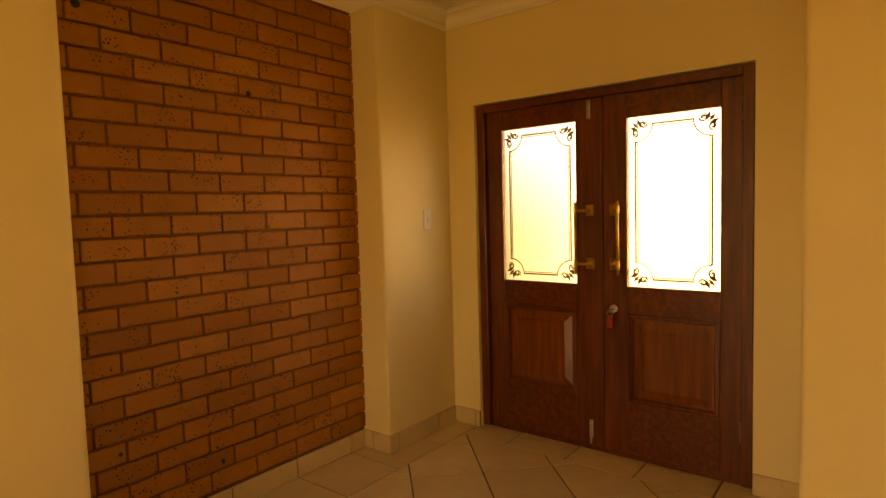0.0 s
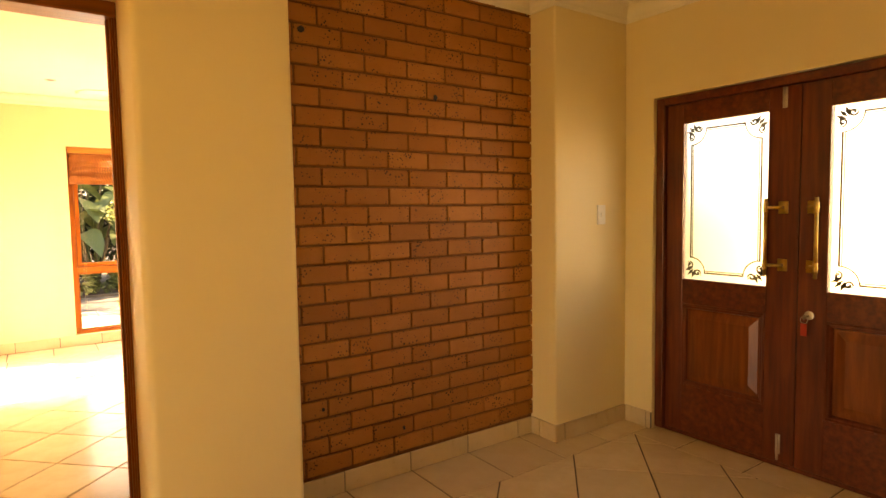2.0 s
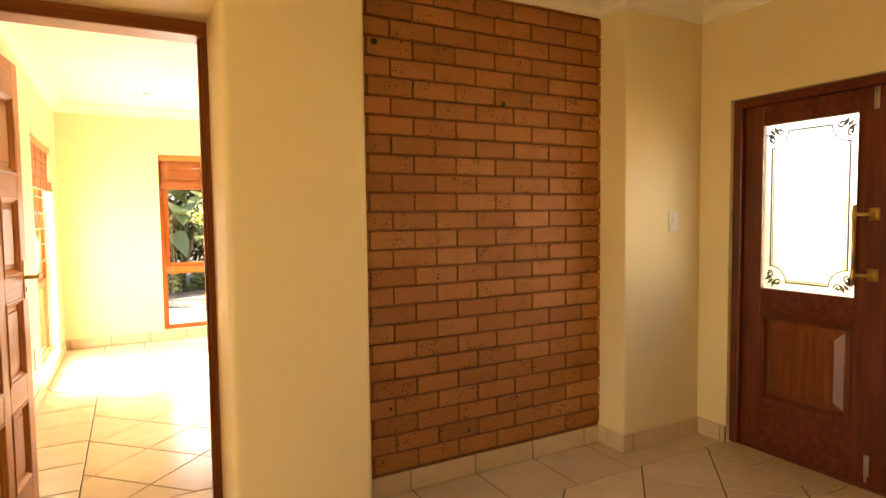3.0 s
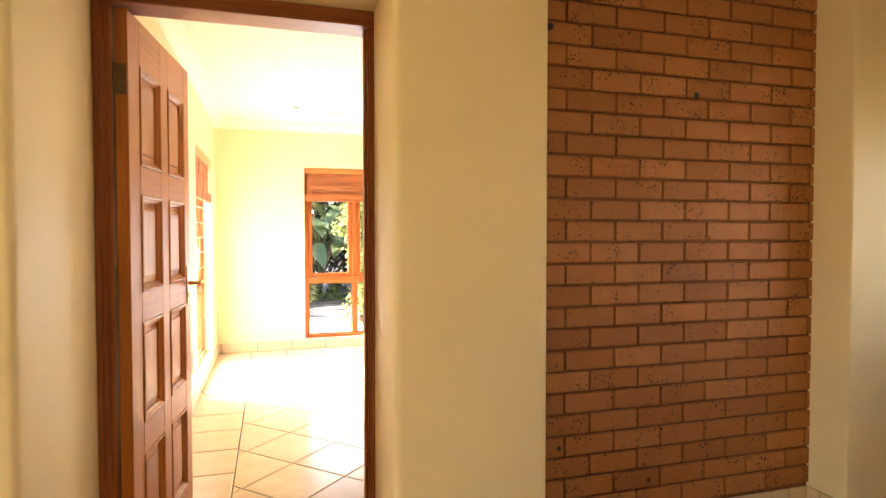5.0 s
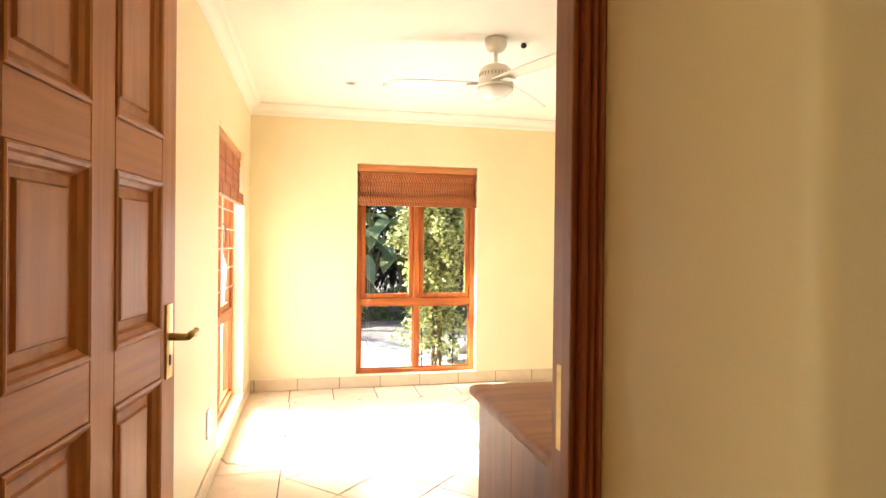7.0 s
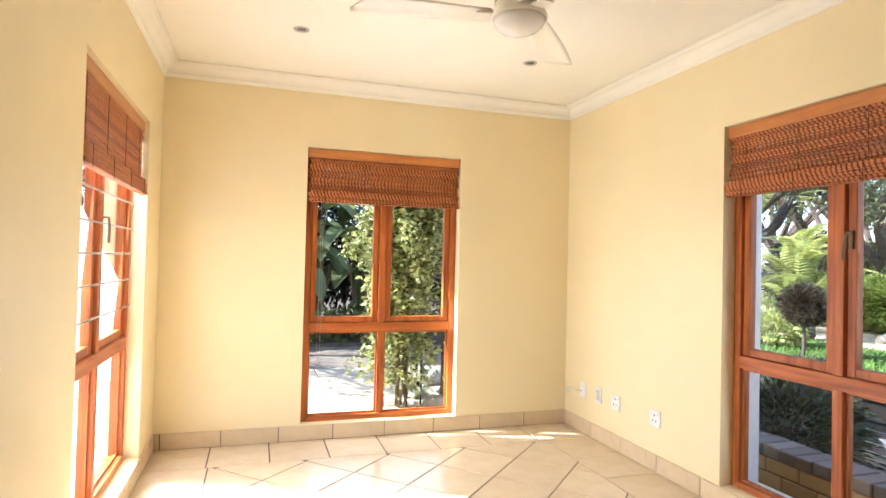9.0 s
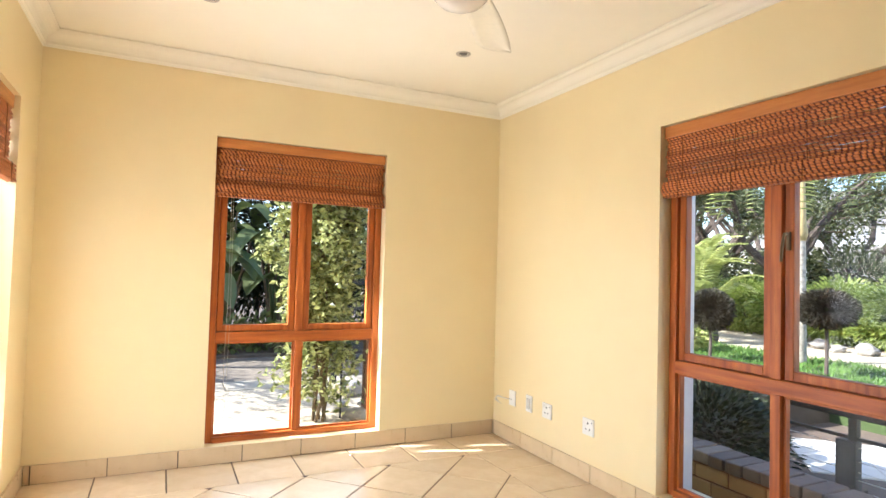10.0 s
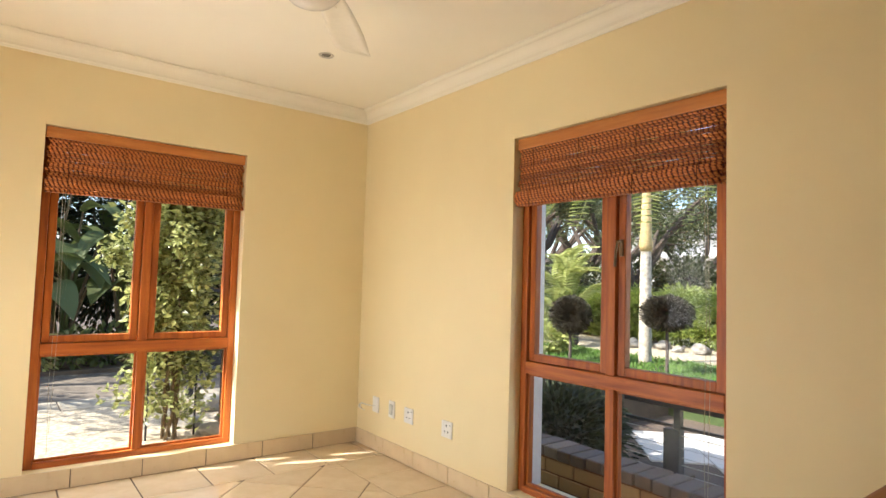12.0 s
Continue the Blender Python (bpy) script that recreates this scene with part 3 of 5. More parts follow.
L_TOPI = leaf_mat("topiary_leaf", (0.022, 0.017, 0.010), (0.068, 0.054, 0.030), 0.7, 0.1)
L_TREE = leaf_mat("tree_leaf", (0.05, 0.06, 0.024), (0.17, 0.18, 0.075))
L_CYCAD = leaf_mat("cycad_leaf", (0.24, 0.28, 0.06), (0.54, 0.55, 0.20), 0.4, 0.4)
L_GRASS = leaf_mat("lawn_blade", (0.07, 0.15, 0.02), (0.18, 0.3, 0.05), 0.6, 0.3)
BARK = plain("grey_brown_bark", (0.09, 0.065, 0.05), 0.9, vary=0.4, scale=12)
PALM = plain("pale_palm_bark", (0.44, 0.37, 0.29), 0.85, vary=0.45, scale=14)
STEM = plain("green_brown_stem", (0.13, 0.09, 0.045), 0.8, vary=0.3)
PAVE = tile_mat("grey_paver", (0.32, 0.27, 0.20), (0.42, 0.36, 0.27), 0.8)
SAND = plain("pale_gravel", (0.44, 0.36, 0.25), 0.95, vary=0.5, scale=24)
EARTH = plain("garden_earth", (0.10, 0.07, 0.045), 0.95, vary=0.35, scale=6)
STONE = plain("grey_rock", (0.28, 0.25, 0.21), 0.9, vary=0.35, scale=7)
TAN = brick_mat("tan_garden_brick", [(0.0, (0.44, 0.25, 0.10)), (0.5, (0.54, 0.32, 0.135)), (1.0, (0.62, 0.40, 0.18))], False)
RENDER = plaster("white_render", (0.74, 0.72, 0.69), (0.80, 0.78, 0.75), 0.9)


def foliage(name, parent, material, pts, size, label="", droop=0.2, seed=1, wide=0.5):
    """Many small folded leaves at the given points, in one mesh."""
    rng = np.random.default_rng(seed)
    pts = np.asarray(pts, float)
    n = len(pts)
    d = rng.normal(size=(n, 3))
    d[:, 2] = d[:, 2] * 0.6 - droop
    d /= np.linalg.norm(d, axis=1, keepdims=True)
    up = rng.normal(size=(n, 3)) * 0.7 + (0, 0, 1)
    s = np.cross(d, up)
    s /= np.linalg.norm(s, axis=1, keepdims=True) + 1e-9
    nn = np.cross(s, d)
    L = size * rng.uniform(0.6, 1.25, (n, 1))
    W = L * wide * 0.5
    v = np.empty((n, 4, 3))
    v[:, 0] = pts
    v[:, 1] = pts + d * L * 0.45 + s * W + nn * W * 0.35
    v[:, 2] = pts + d * L
    v[:, 3] = pts + d * L * 0.45 - s * W + nn * W * 0.35
    i = np.arange(n)[:, None] * 4
    f = np.concatenate([i + (0, 1, 2), i + (0, 2, 3)])
    me = bpy.data.meshes.new(name)
    me.from_pydata(v.reshape(-1, 3).tolist(), [], f.tolist())
    me.materials.append(material)
    ob = new(name, me)
    ob.parent = parent
    return tagged(ob, label)


def in_ball(rng, n, c, r, hollow=0.55, lump=0.18):
    d = rng.normal(size=(n, 3))
    d /= np.linalg.norm(d, axis=1, keepdims=True)
    k = rng.uniform(hollow, 1, (n, 1)) + lump * np.sin(d[:, :1] * 7 + d[:, 1:2] * 5) * np.cos(d[:, 2:] * 6)
    return np.asarray(c) + d * k * np.asarray(r)


# ground levels
setting("ground", boxes(((-400, -400, -0.9), (400, 400, -0.52))), EARTH, "dry garden earth reaching to the horizon", "ground")
setting("pavement_gravel", boxes(((-6, SY1 + T, -0.53), (3.04, 9.6, -0.12))), SAND, "sunlit pale gravel court behind the study", "ground")
path = setting("pavement_path", boxes(((-6, 9.602, -0.53), (3.04, 10.1, -0.13))), GROUT, "row of grey pavers edging the gravel court", "pavement")
pm_ = finish(rbox((0.006, 0.006, -0.02), (0.594, 0.484, 0.012), 0.006, 1), "paver", PAVE)
for i in range(14):
    share("paver", pm_, path, pose(-5.8 + i * 0.6, 9.606, -0.13 + random.uniform(-0.004, 0.004), 0, 0, random.uniform(-0.6, 0.6)))
# Grey path lying in shade; the dark brown colour carries that shade.
setting("earth_path", boxes(((-6, 10.102, -0.53), (3.04, 11.9, -0.125))), plain("path_shade_brown", (0.17, 0.135, 0.10), 0.95, vary=0.4, scale=9), "path beside the bed, tree shade put into its dark colour", "ground")
setting("planting_bed", boxes(((-6, 11.902, -0.53), (3.04, 18, -0.08)), ((3.042, 7.4, -0.53), (7.6, 18, -0.1)), ((3.27, 5.75, -0.53), (5.3, 7.398, -0.44))), EARTH, "dark planted bed of earth", "ground")
setting("lawn", boxes(((7.602, 0, -0.53), (10.4, 18, -0.13))), plain("lawn_soil", (0.05, 0.075, 0.02), 0.95, vary=0.4), "short green lawn strip", "lawn")
setting("gravel_yard", boxes(((10.402, -6, -0.53), (40, 40, -0.11))), SAND, "pale sandy yard beyond the lawn", "ground")
rng = np.random.default_rng(5)
g = np.column_stack([rng.uniform(7.6, 10.4, 9000), rng.uniform(5.5, 12.5, 9000), np.full(9000, -0.13)])
lawn = foliage("lawn_grass", None, L_GRASS, g, 0.09, "short green grass blades of the lawn", -1.2, 3, 0.25)
tagged(lawn, "short green grass blades of the lawn", "grass", "", "stuff")

# brick planter edge outside the garden window
patio = setting("pavement_patio", boxes(((5.302, 1.0, -0.53), (7.6, 7.398, -0.506)), ((3.27, 1.0, -0.53), (5.3, 5.748, -0.506))), GROUT, "sunlit pale patio paving below the planter wall", "pavement")
PATIO = tile_mat("pale_patio_tile", (0.50, 0.46, 0.40), (0.62, 0.57, 0.50), 0.7)
pt = finish(rounded(boxes(((-0.296, -0.296, -0.012), (0.296, 0.296, 0.012))), 0.004, 1), "patio_tile", PATIO)
for i in range(-8, 9):
    for j in range(-8, 9):
        x, y = 5.5 + (i - j) * 0.4243, 4.2 + (i + j) * 0.4243
        if 3.7 < x < 7.17 and 1.45 < y < (6.97 if x > 5.73 else 5.32):
            share("patio_tile", pt, patio, pose(x, y, -0.5 + random.uniform(-0.002, 0.002), 0, 0, 45))

planter = empty("planter_wall", pose(3.05, 2.9, -0.52), "low tan brick planter wall with a dark brick coping", "garden wall")
part("core", boxes(((0.012, 0, 0), (0.208, 4.48, 0.655))), MORTAR, planter)
tb = finish(rounded(boxes(((0, 0, 0), (0.1, 0.217, 0.074))), 0.004, 1), "brick", TAN)
for r in range(8):
    for k in range(19):
        share("brick", tb, planter, pose(random.uniform(0, 0.004), 0.006 + k * 0.227 + (0.113 if r % 2 else 0), -0.03 + r * 0.0855 if r else 0.0))
cb = finish(rounded(boxes(((-0.012, 0, 0), (0.222, 0.1, 0.068))), 0.009, 2), "coping_brick", brick_mat("dark_coping_brick", [(0.0, (0.14, 0.095, 0.07)), (0.5, (0.19, 0.135, 0.10)), (1.0, (0.26, 0.19, 0.14))], False))
for k in range(41):
    share("coping_brick", cb, planter, pose(random.uniform(-0.006, 0.006), 0.004 + k * 0.109, 0.656 + random.uniform(-0.002, 0.004), random.uniform(-1, 1), 0, random.uniform(-1.2, 1.2)))

# Bars set behind the planter to draw the dark lines across the paving.
rail = empty("cable_railing", pose(3.42, 3.0, -0.50), "dark posts, bars and thin horizontal lines behind the planter wall", "railing")
for y in (1.80, 0.25):
    part("post", rounded(boxes(((-0.03, y, 0), (0.03, y + 0.1, 0.90)), ((-0.02, y, 0.90), (0.02, y + 0.042, 1.02))), 0.003, 1), BLACK, rail)
part("handrail", rbox((-0.03, 0.0, 1.02), (0.03, 2.17, 1.05), 0.004), BLACK, rail)
part("rail", rbox((-0.008, 0.0, 0.906), (0.008, 2.17, 0.925), 0.003), BLACK, rail)
for z in (0.869, 0.797, 0.745, 0.704, 0.65, 0.59):
    part("cable", tube(bmesh.new(), [(0, 0.0, z), (0, 2.17, z)], 0.0022, 6), STEEL, rail)


def shrub(name, at, r, n, size, material, label, category, group="", trunk=True, seed=1):
    root = empty(name, pose(*at), label, category, group)
    rg = np.random.default_rng(seed)
    if trunk:
        bm = bmesh.new()
        for k in range(4):
            a = k * 1.6 + seed
            tube(bm, [(0, 0, 0), (0.06 * math.cos(a), 0.06 * math.sin(a), r[2] * 0.6), (0.5 * r[0] * math.cos(a), 0.5 * r[1] * math.sin(a), r[2] * 1.2)], [0.02, 0.015, 0.006], 6)
        part("branches", bm, BARK, root)
    foliage("crown", root, material, in_ball(rg, n, (0, 0, r[2]), r), size, "", 0.1, seed)
    return root


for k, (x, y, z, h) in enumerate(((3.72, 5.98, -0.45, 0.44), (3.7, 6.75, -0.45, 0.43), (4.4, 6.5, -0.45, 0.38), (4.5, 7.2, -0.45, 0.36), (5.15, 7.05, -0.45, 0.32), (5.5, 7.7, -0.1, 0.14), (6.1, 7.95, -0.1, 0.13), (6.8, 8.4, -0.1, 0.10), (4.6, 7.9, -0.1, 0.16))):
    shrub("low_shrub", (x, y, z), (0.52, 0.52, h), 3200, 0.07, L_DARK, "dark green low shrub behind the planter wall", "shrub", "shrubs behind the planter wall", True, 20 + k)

# climbing plant on its support, outside the north window
cl = empty("climbing_plant", pose(1.42, 8.1, -0.12), "yellow-green leafy climbing plant on iron stakes", "climbing plant")
rng = np.random.default_rng(11)
bm = bmesh.new()
for k in range(5):
    a = k * 1.3
    tube(bm, [(0.05 * math.cos(a + z * 0.7), 0.05 * math.sin(a + z * 0.7), z * 0.15) for z in range(19)], [0.016 - 0.0006 * z for z in range(19)], 6)
for k in range(60):
    z = 0.45 + k * 0.04
    a = k * 2.4
    tube(bm, [(0, 0, z), (0.18 * math.cos(a), 0.18 * math.sin(a), z + 0.1), (0.4 * math.cos(a), 0.34 * math.sin(a), z + 0.05)], [0.009, 0.006, 0.003], 5)
part("stems", bm, STEM, cl, "twisted thin woody stems")
P = []
for k in range(230):
    z = rng.uniform(0.22, 2.85)
    w = 0.24 + 0.17 * math.sin(min(z, 2.2) * 1.25) + 0.1 * math.sin(z * 5.3)
    a = rng.uniform(0, 6.28)
    q = rng.uniform(0.2, 1) * w
    P.append(in_ball(rng, 95 if z > 0.8 else 34, (q * math.cos(a) * 1.1 + 0.0, q * math.sin(a) * 0.9, z), (0.15, 0.13, 0.16), 0.2))
foliage("crown", cl, L_CREEP, np.concatenate(P), 0.062, "small glossy yellow-green leaves", 0.25, 12, 0.6)
for x, y in ((1.25, 8.12), (1.62, 8.13)):
    st = empty("iron_stake", pose(x, y, -0.12), "thin black iron plant stake in the gravel", "plant stake", "iron stakes by the climbing plant")
    part("rod", tube(bmesh.new(), [(0, 0, 0), (0, 0, 0.78)], 0.009, 8), BLACK, st)
    part("knob", spin([(0.004, 0.76), (0.015, 0.775), (0.012, 0.79), (0.003, 0.8)], 10), BLACK, st)


def rock(at, r, seed):
    bm = bmesh.new()
    bmesh.ops.create_icosphere(bm, subdivisions=3, radius=1)
    for v in bm.verts:
        k = 0.8 + 0.35 * noise.noise(v.co * 1.6 + Vector((seed * 3.1, 0, 0))) + 0.1 * noise.noise(v.co * 5 + Vector((seed, 2, 0)))
        v.co = Vector((v.co.x * r[0], v.co.y * r[1], v.co.z * r[2])) * k
    ob = tagged(new("garden_rock", finish(bm, "garden_rock", STONE, True)), "rough grey garden rock on the ground", "rock", "garden rocks")
    ob.location = (at[0], at[1], at[2] + r[2] * 0.45)
    return ob


for k, (x, y, r) in enumerate(((1.75, 8.05, 0.15), (1.98, 8.2, 0.2), (1.66, 8.4, 0.13), (2.2, 8.6, 0.22), (2.0, 9.0, 0.2))):
    rock((x, y, -0.12), (r, r * 0.85, r * 0.55), k)
for k, (x, y, r) in enumerate(((11.6, 8.2, 0.22), (11.8, 9.2, 0.26), (11.9, 10.1, 0.24), (11.5, 7.4, 0.2), (11.9, 8.7, 0.25), (11.6, 10.7, 0.26), (11.7, 9.65, 0.18))):
    rock((x, y, -0.11), (r, r * 0.9, r * 0.6), 10 + k)

gp = empty("gate_post", pose(1.85, 8.06, -0.12), "brown timber gate post standing in the gravel", "post")
part("shaft", rbox((-0.045, -0.04, 0), (0.045, 0.04, 1.2), 0.006), plain("weathered_brown_timber", (0.13, 0.065, 0.035), 0.8, vary=0.3, scale=14), gp)
part("cap", rbox((-0.055, -0.05, 1.2), (0.055, 0.05, 1.235), 0.008), BLACK, gp)

# iron fence with a gate beyond the gravel
fence = empty("iron_fence", pose(1.95, 9.7, -0.12), "dark iron garden fence with upright bars", "fence")
for x in (0, 0.42, 0.84, 1.26):
    part("post", rbox((x, 0, 0), (x + 0.07, 0.07, 1.35), 0.004), BLACK, fence)
for z in (0.25, 0.55, 0.85, 1.15):
    part("rail", rbox((0.07, 0.02, z), (1.26, 0.05, z + 0.04), 0.003), BLACK, fence)


# broad-leaved strelitzias in the bed
def strelitzia(x, y, n, h, seed):
    root = empty("strelitzia", pose(x, y, -0.08), "broad-leaved dark green strelitzia plant in the bed", "plant", "strelitzias in the planted bed")
    rg = random.Random(seed)
    for k in range(n):
        a, lean = rg.uniform(0, 6.28), rg.uniform(0.15, 0.55)
        hh = h * rg.uniform(0.45, 1.0)
        dx, dy = math.cos(a), math.sin(a)
        L, W = rg.uniform(0.7, 1.05), rg.uniform(0.17, 0.26)
        base = Vector((dx * lean, dy * lean, hh))
        side = Vector((-dy, dx, 0))
        bm = bmesh.new()
        tube(bm, [(0, 0, 0), base * 0.5 + Vector((0, 0, 0.05)), base], [0.03, 0.022, 0.014], 6)
        part("stalk", bm, STEM if k % 3 else L_BANANA, root)
        bm, rows = bmesh.new(), []
        for i in range(9):
            t = i / 8
            c = base + Vector((dx, dy, 0)) * (L * t * 0.8) + Vector((0, 0, L * (0.55 * t - 0.85 * t * t)))
            w = W * math.sin(math.pi * min(1, 0.08 + t * 0.92)) ** 0.7 if i < 8 else 0.006
            rows.append([bm.verts.new(c + side * w * s + Vector((0, 0, w * 0.35 * abs(s) + (0.02 * rg.random() if abs(s) == 1 else 0)))) for s in (-1, -0.5, 0, 0.5, 1)])
        for p, q in zip(rows, rows[1:]):
            for j in range(4):
                bm.faces.new((p[j], p[j + 1], q[j + 1], q[j]))
        part("leaf", bm, L_BANANA, root, "", None, True)
    return root


for k, (x, y, n, h) in enumerate(((0.35, 12.3, 9, 2.0), (1.0, 12.8, 10, 2.3), (1.75, 12.5, 9, 1.8), (2.6, 12.9, 8, 2.1), (-0.5, 12.6, 8, 1.9), (0.7, 13.6, 9, 2.8), (1.9, 13.8, 8, 2.9))):
    strelitzia(x, y, n, h, 40 + k)
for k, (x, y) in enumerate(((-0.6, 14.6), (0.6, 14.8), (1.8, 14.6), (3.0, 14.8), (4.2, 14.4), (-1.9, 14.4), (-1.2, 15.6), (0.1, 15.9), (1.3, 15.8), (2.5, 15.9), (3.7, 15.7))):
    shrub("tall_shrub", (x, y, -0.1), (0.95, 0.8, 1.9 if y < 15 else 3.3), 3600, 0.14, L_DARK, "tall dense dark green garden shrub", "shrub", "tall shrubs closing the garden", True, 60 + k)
for k in range(9):
    shrub("border_plant", (-0.6 + k * 0.42, 12.05 + 0.1 * (k % 3), -0.08), (0.24, 0.2, 0.26), 260, 0.12, L_BANANA if k % 3 else L_CREEP, "low strappy border plant at the bed's edge", "plant", "border plants of the bed", False, 80 + k)


# clipped standards on the lawn
def topiary(x, y, h, r, seed, flat=0.92):
    root = empty("topiary_tree", pose(x, y, -0.13), "dark clipped ball topiary on a thin stem", "topiary", "clipped topiaries on the lawn")
    part("stem", tube(bmesh.new(), [(0, 0, 0), (0.01, 0, h * 0.5), (0, 0, h)], [0.03, 0.025, 0.025], 8), BARK, root)
    rg = np.random.default_rng(seed)
    foliage("crown", root, L_TOPI, in_ball(rg, 9500, (0, 0, h + r * 0.7), (r, r, r * flat), 0.15, 0.03), 0.055, "", 0, seed)
    return root


topiary(8.35, 9.75, 0.58, 0.36, 1)
topiary(8.65, 8.06, 0.68, 0.40, 2, 0.68)


def frond(bm, length, rise, drop, width, leaflets):
    """A feather leaf along +x: a rib and its leaflets."""
    pts = [Vector((length * t, 0, rise * math.sin(t * 1.9) - drop * t * t)) for t in [i / 10 for i in range(11)]]
    tube(bm, pts, [0.012 * (1 - 0.8 * i / 10) for i in range(11)], 4)
    for i in range(leaflets):
        t = 0.1 + 0.9 * i / leaflets
        k = min(9, int(t * 10))
        p = pts[k].lerp(pts[k + 1], t * 10 - k)
        L = width * math.sin(math.pi * min(0.97, 0.12 + t * 0.85)) ** 0.6
        for s in (-1, 1):
            tip = p + Vector((L * 0.45, s * L, -L * 0.28))
            a, b = p + Vector((-0.014, 0, 0)), p + Vector((0.014, 0, 0))
            m1 = p.lerp(tip, 0.5) + Vector((0.02, 0, 0.015))
            bm.faces.new([bm.verts.new(q) for q in (a, b, m1, tip)])


def cycad(x, y, h, n, L, seed):
    root = empty("cycad", pose(x, y, -0.13), "bright green cycad with arching feather leaves", "cycad")
    part("trunk", spin([(0.2, 0), (0.24, 0.1), (0.22, h), (0.1, h + 0.08)], 14), BARK, root)
    rg = random.Random(seed)
    for k in range(n):
        bm = bmesh.new()
        up = rg.uniform(0.15, 1.0)
        frond(bm, L * rg.uniform(0.8, 1.05), 0.5 + 0.9 * up, 0.9 - 0.2 * up, 0.2, 34)
        part("frond", bm, L_CYCAD, root, "", pose(0, 0, h, 0, -58 * up, k * 137.5))
    return root


cycad(10.3, 11.45, 0.5, 30, 1.75, 3)

palm = empty("palm_tree", pose(9.5, 9.0, -0.13), "slim pale-trunked palm tree with drooping fronds", "palm")
part("trunk", tube(bmesh.new(), [(0, 0, z * 0.085) for z in range(27)], [0.122 - 0.001 * z - (0.007 if z % 2 else 0) for z in range(27)], 16), PALM, palm, "pale ringed palm trunk", None, True)
part("crownshaft", tube(bmesh.new(), [(0, 0, 2.0), (0, 0, 2.12), (0, 0, 2.35), (0, 0, 3.7)], [0.095, 0.125, 0.098, 0.06], 14), plain("yellow_crownshaft", (0.46, 0.33, 0.14), 0.6, vary=0.3, scale=8), palm, "yellowish smooth crownshaft", None, True)
rg = random.Random(4)
for k in range(16):
    bm = bmesh.new()
    frond(bm, rg.uniform(1.7, 2.3), 0.9, 2.1 + rg.uniform(0, 0.8), 0.42, 46)
    part("frond", bm, L_CYCAD, palm, "", pose(0, 0, 3.55, 0, -12, k * 67.5 + 10))


def tree(x, y, h, spread, n, seed, label, limbs=6):
    """A forked trunk with limbs, and a crown in clumps at their ends."""
    root = empty("garden_tree", pose(x, y, -0.12), label, "tree", "trees of the garden")
    rg, rnp = random.Random(seed), np.random.default_rng(seed)
    bm, ends = bmesh.new(), []
    tube(bm, [(0, 0, 0), (0.05, 0.03, h * 0.18), (0, 0, h * 0.32)], [0.24, 0.18, 0.16], 10)
    for k in range(limbs):
        a = k * 2.4 + rg.uniform(-0.3, 0.3)
        r1, r2 = spread * rg.uniform(0.25, 0.4), spread * rg.uniform(0.6, 1.0)
        p1 = Vector((r1 * math.cos(a), r1 * math.sin(a), h * rg.uniform(0.45, 0.58)))
        p2 = Vector((r2 * math.cos(a + 0.3), r2 * math.sin(a + 0.3), h * rg.uniform(0.68, 0.95)))
        tube(bm, [(0, 0, h * 0.29), p1, p1.lerp(p2, 0.5) + Vector((0, 0, 0.15)), p2], [0.12, 0.085, 0.055, 0.02], 7)
        ends.append(p2)
        for j in range(4):
            b = a + rg.uniform(-1.2, 1.2)
            q = p1.lerp(p2, 0.3 + 0.15 * j) + Vector((math.cos(b), math.sin(b), rg.uniform(-0.1, 0.8))) * rg.uniform(0.5, 1.1)
            tube(bm, [p1.lerp(p2, 0.3 + 0.15 * j), q], [0.035, 0.012], 5)
            ends.append(q)
    part("trunk", bm, BARK, root, "dark forked trunk and limbs")
    P = [in_ball(rnp, n // len(ends), tuple(e), (rg.uniform(0.5, 0.8), rg.uniform(0.5, 0.8), rg.uniform(0.35, 0.55)), 0.15) for e in ends]
    foliage("crown", root, L_TREE, np.concatenate(P), 0.11, "", 0.2, seed, 0.45)
    return root


tree(11.6, 14.6, 5.2, 3.4, 17000, 1, "dark spreading tree with a forked trunk", 7)
tree(9.4, 15.8, 5.6, 3.2, 17000, 2, "dark spreading tree behind the cycad", 7)
tree(18.5, 13.2, 5.0, 2.6, 6000, 3, "small tree before the white house", 6)
tree(13.8, 12.2, 4.6, 2.4, 13000, 4, "loose green tree over the hedge", 6)
tree(16.5, 16.0, 6.0, 3.4, 14000, 5, "tall loose tree beyond the hedge", 7)
tree(14.5, 18.5, 6.2, 3.6, 9000, 6, "tall loose tree beyond the cycad", 7)
tree(22.0, 18.5, 7.0, 4.2, 12000, 9, "tall leafy tree beside the white house", 8)
tree(19.5, 20.5, 7.0, 4.2, 12000, 10, "tall leafy tree beyond the yard", 8)
# Out of view; added so that its crown shades the path.
tree(-2.6, 12.6, 4.6, 2.2, 9000, 7, "dense unseen tree added to shade the path", 7)
tree(-0.9, 14.0, 5.2, 2.3, 9000, 8, "dense tree behind the strelitzias", 7)
for k, (x, y) in enumerate(((12.9, 8.0), (13.0, 9.2), (13.2, 10.4), (13.2, 11.6), (12.9, 6.8), (13.4, 12.8), (13.4, 14.0))):
    shrub("hedge_bush", (x, y, -0.11), (0.85, 0.9, 0.67), 9000, 0.10, L_HEDGE, "bright green clipped hedge bush beyond the lawn", "hedge", "hedge beyond the lawn", True, 100 + k)
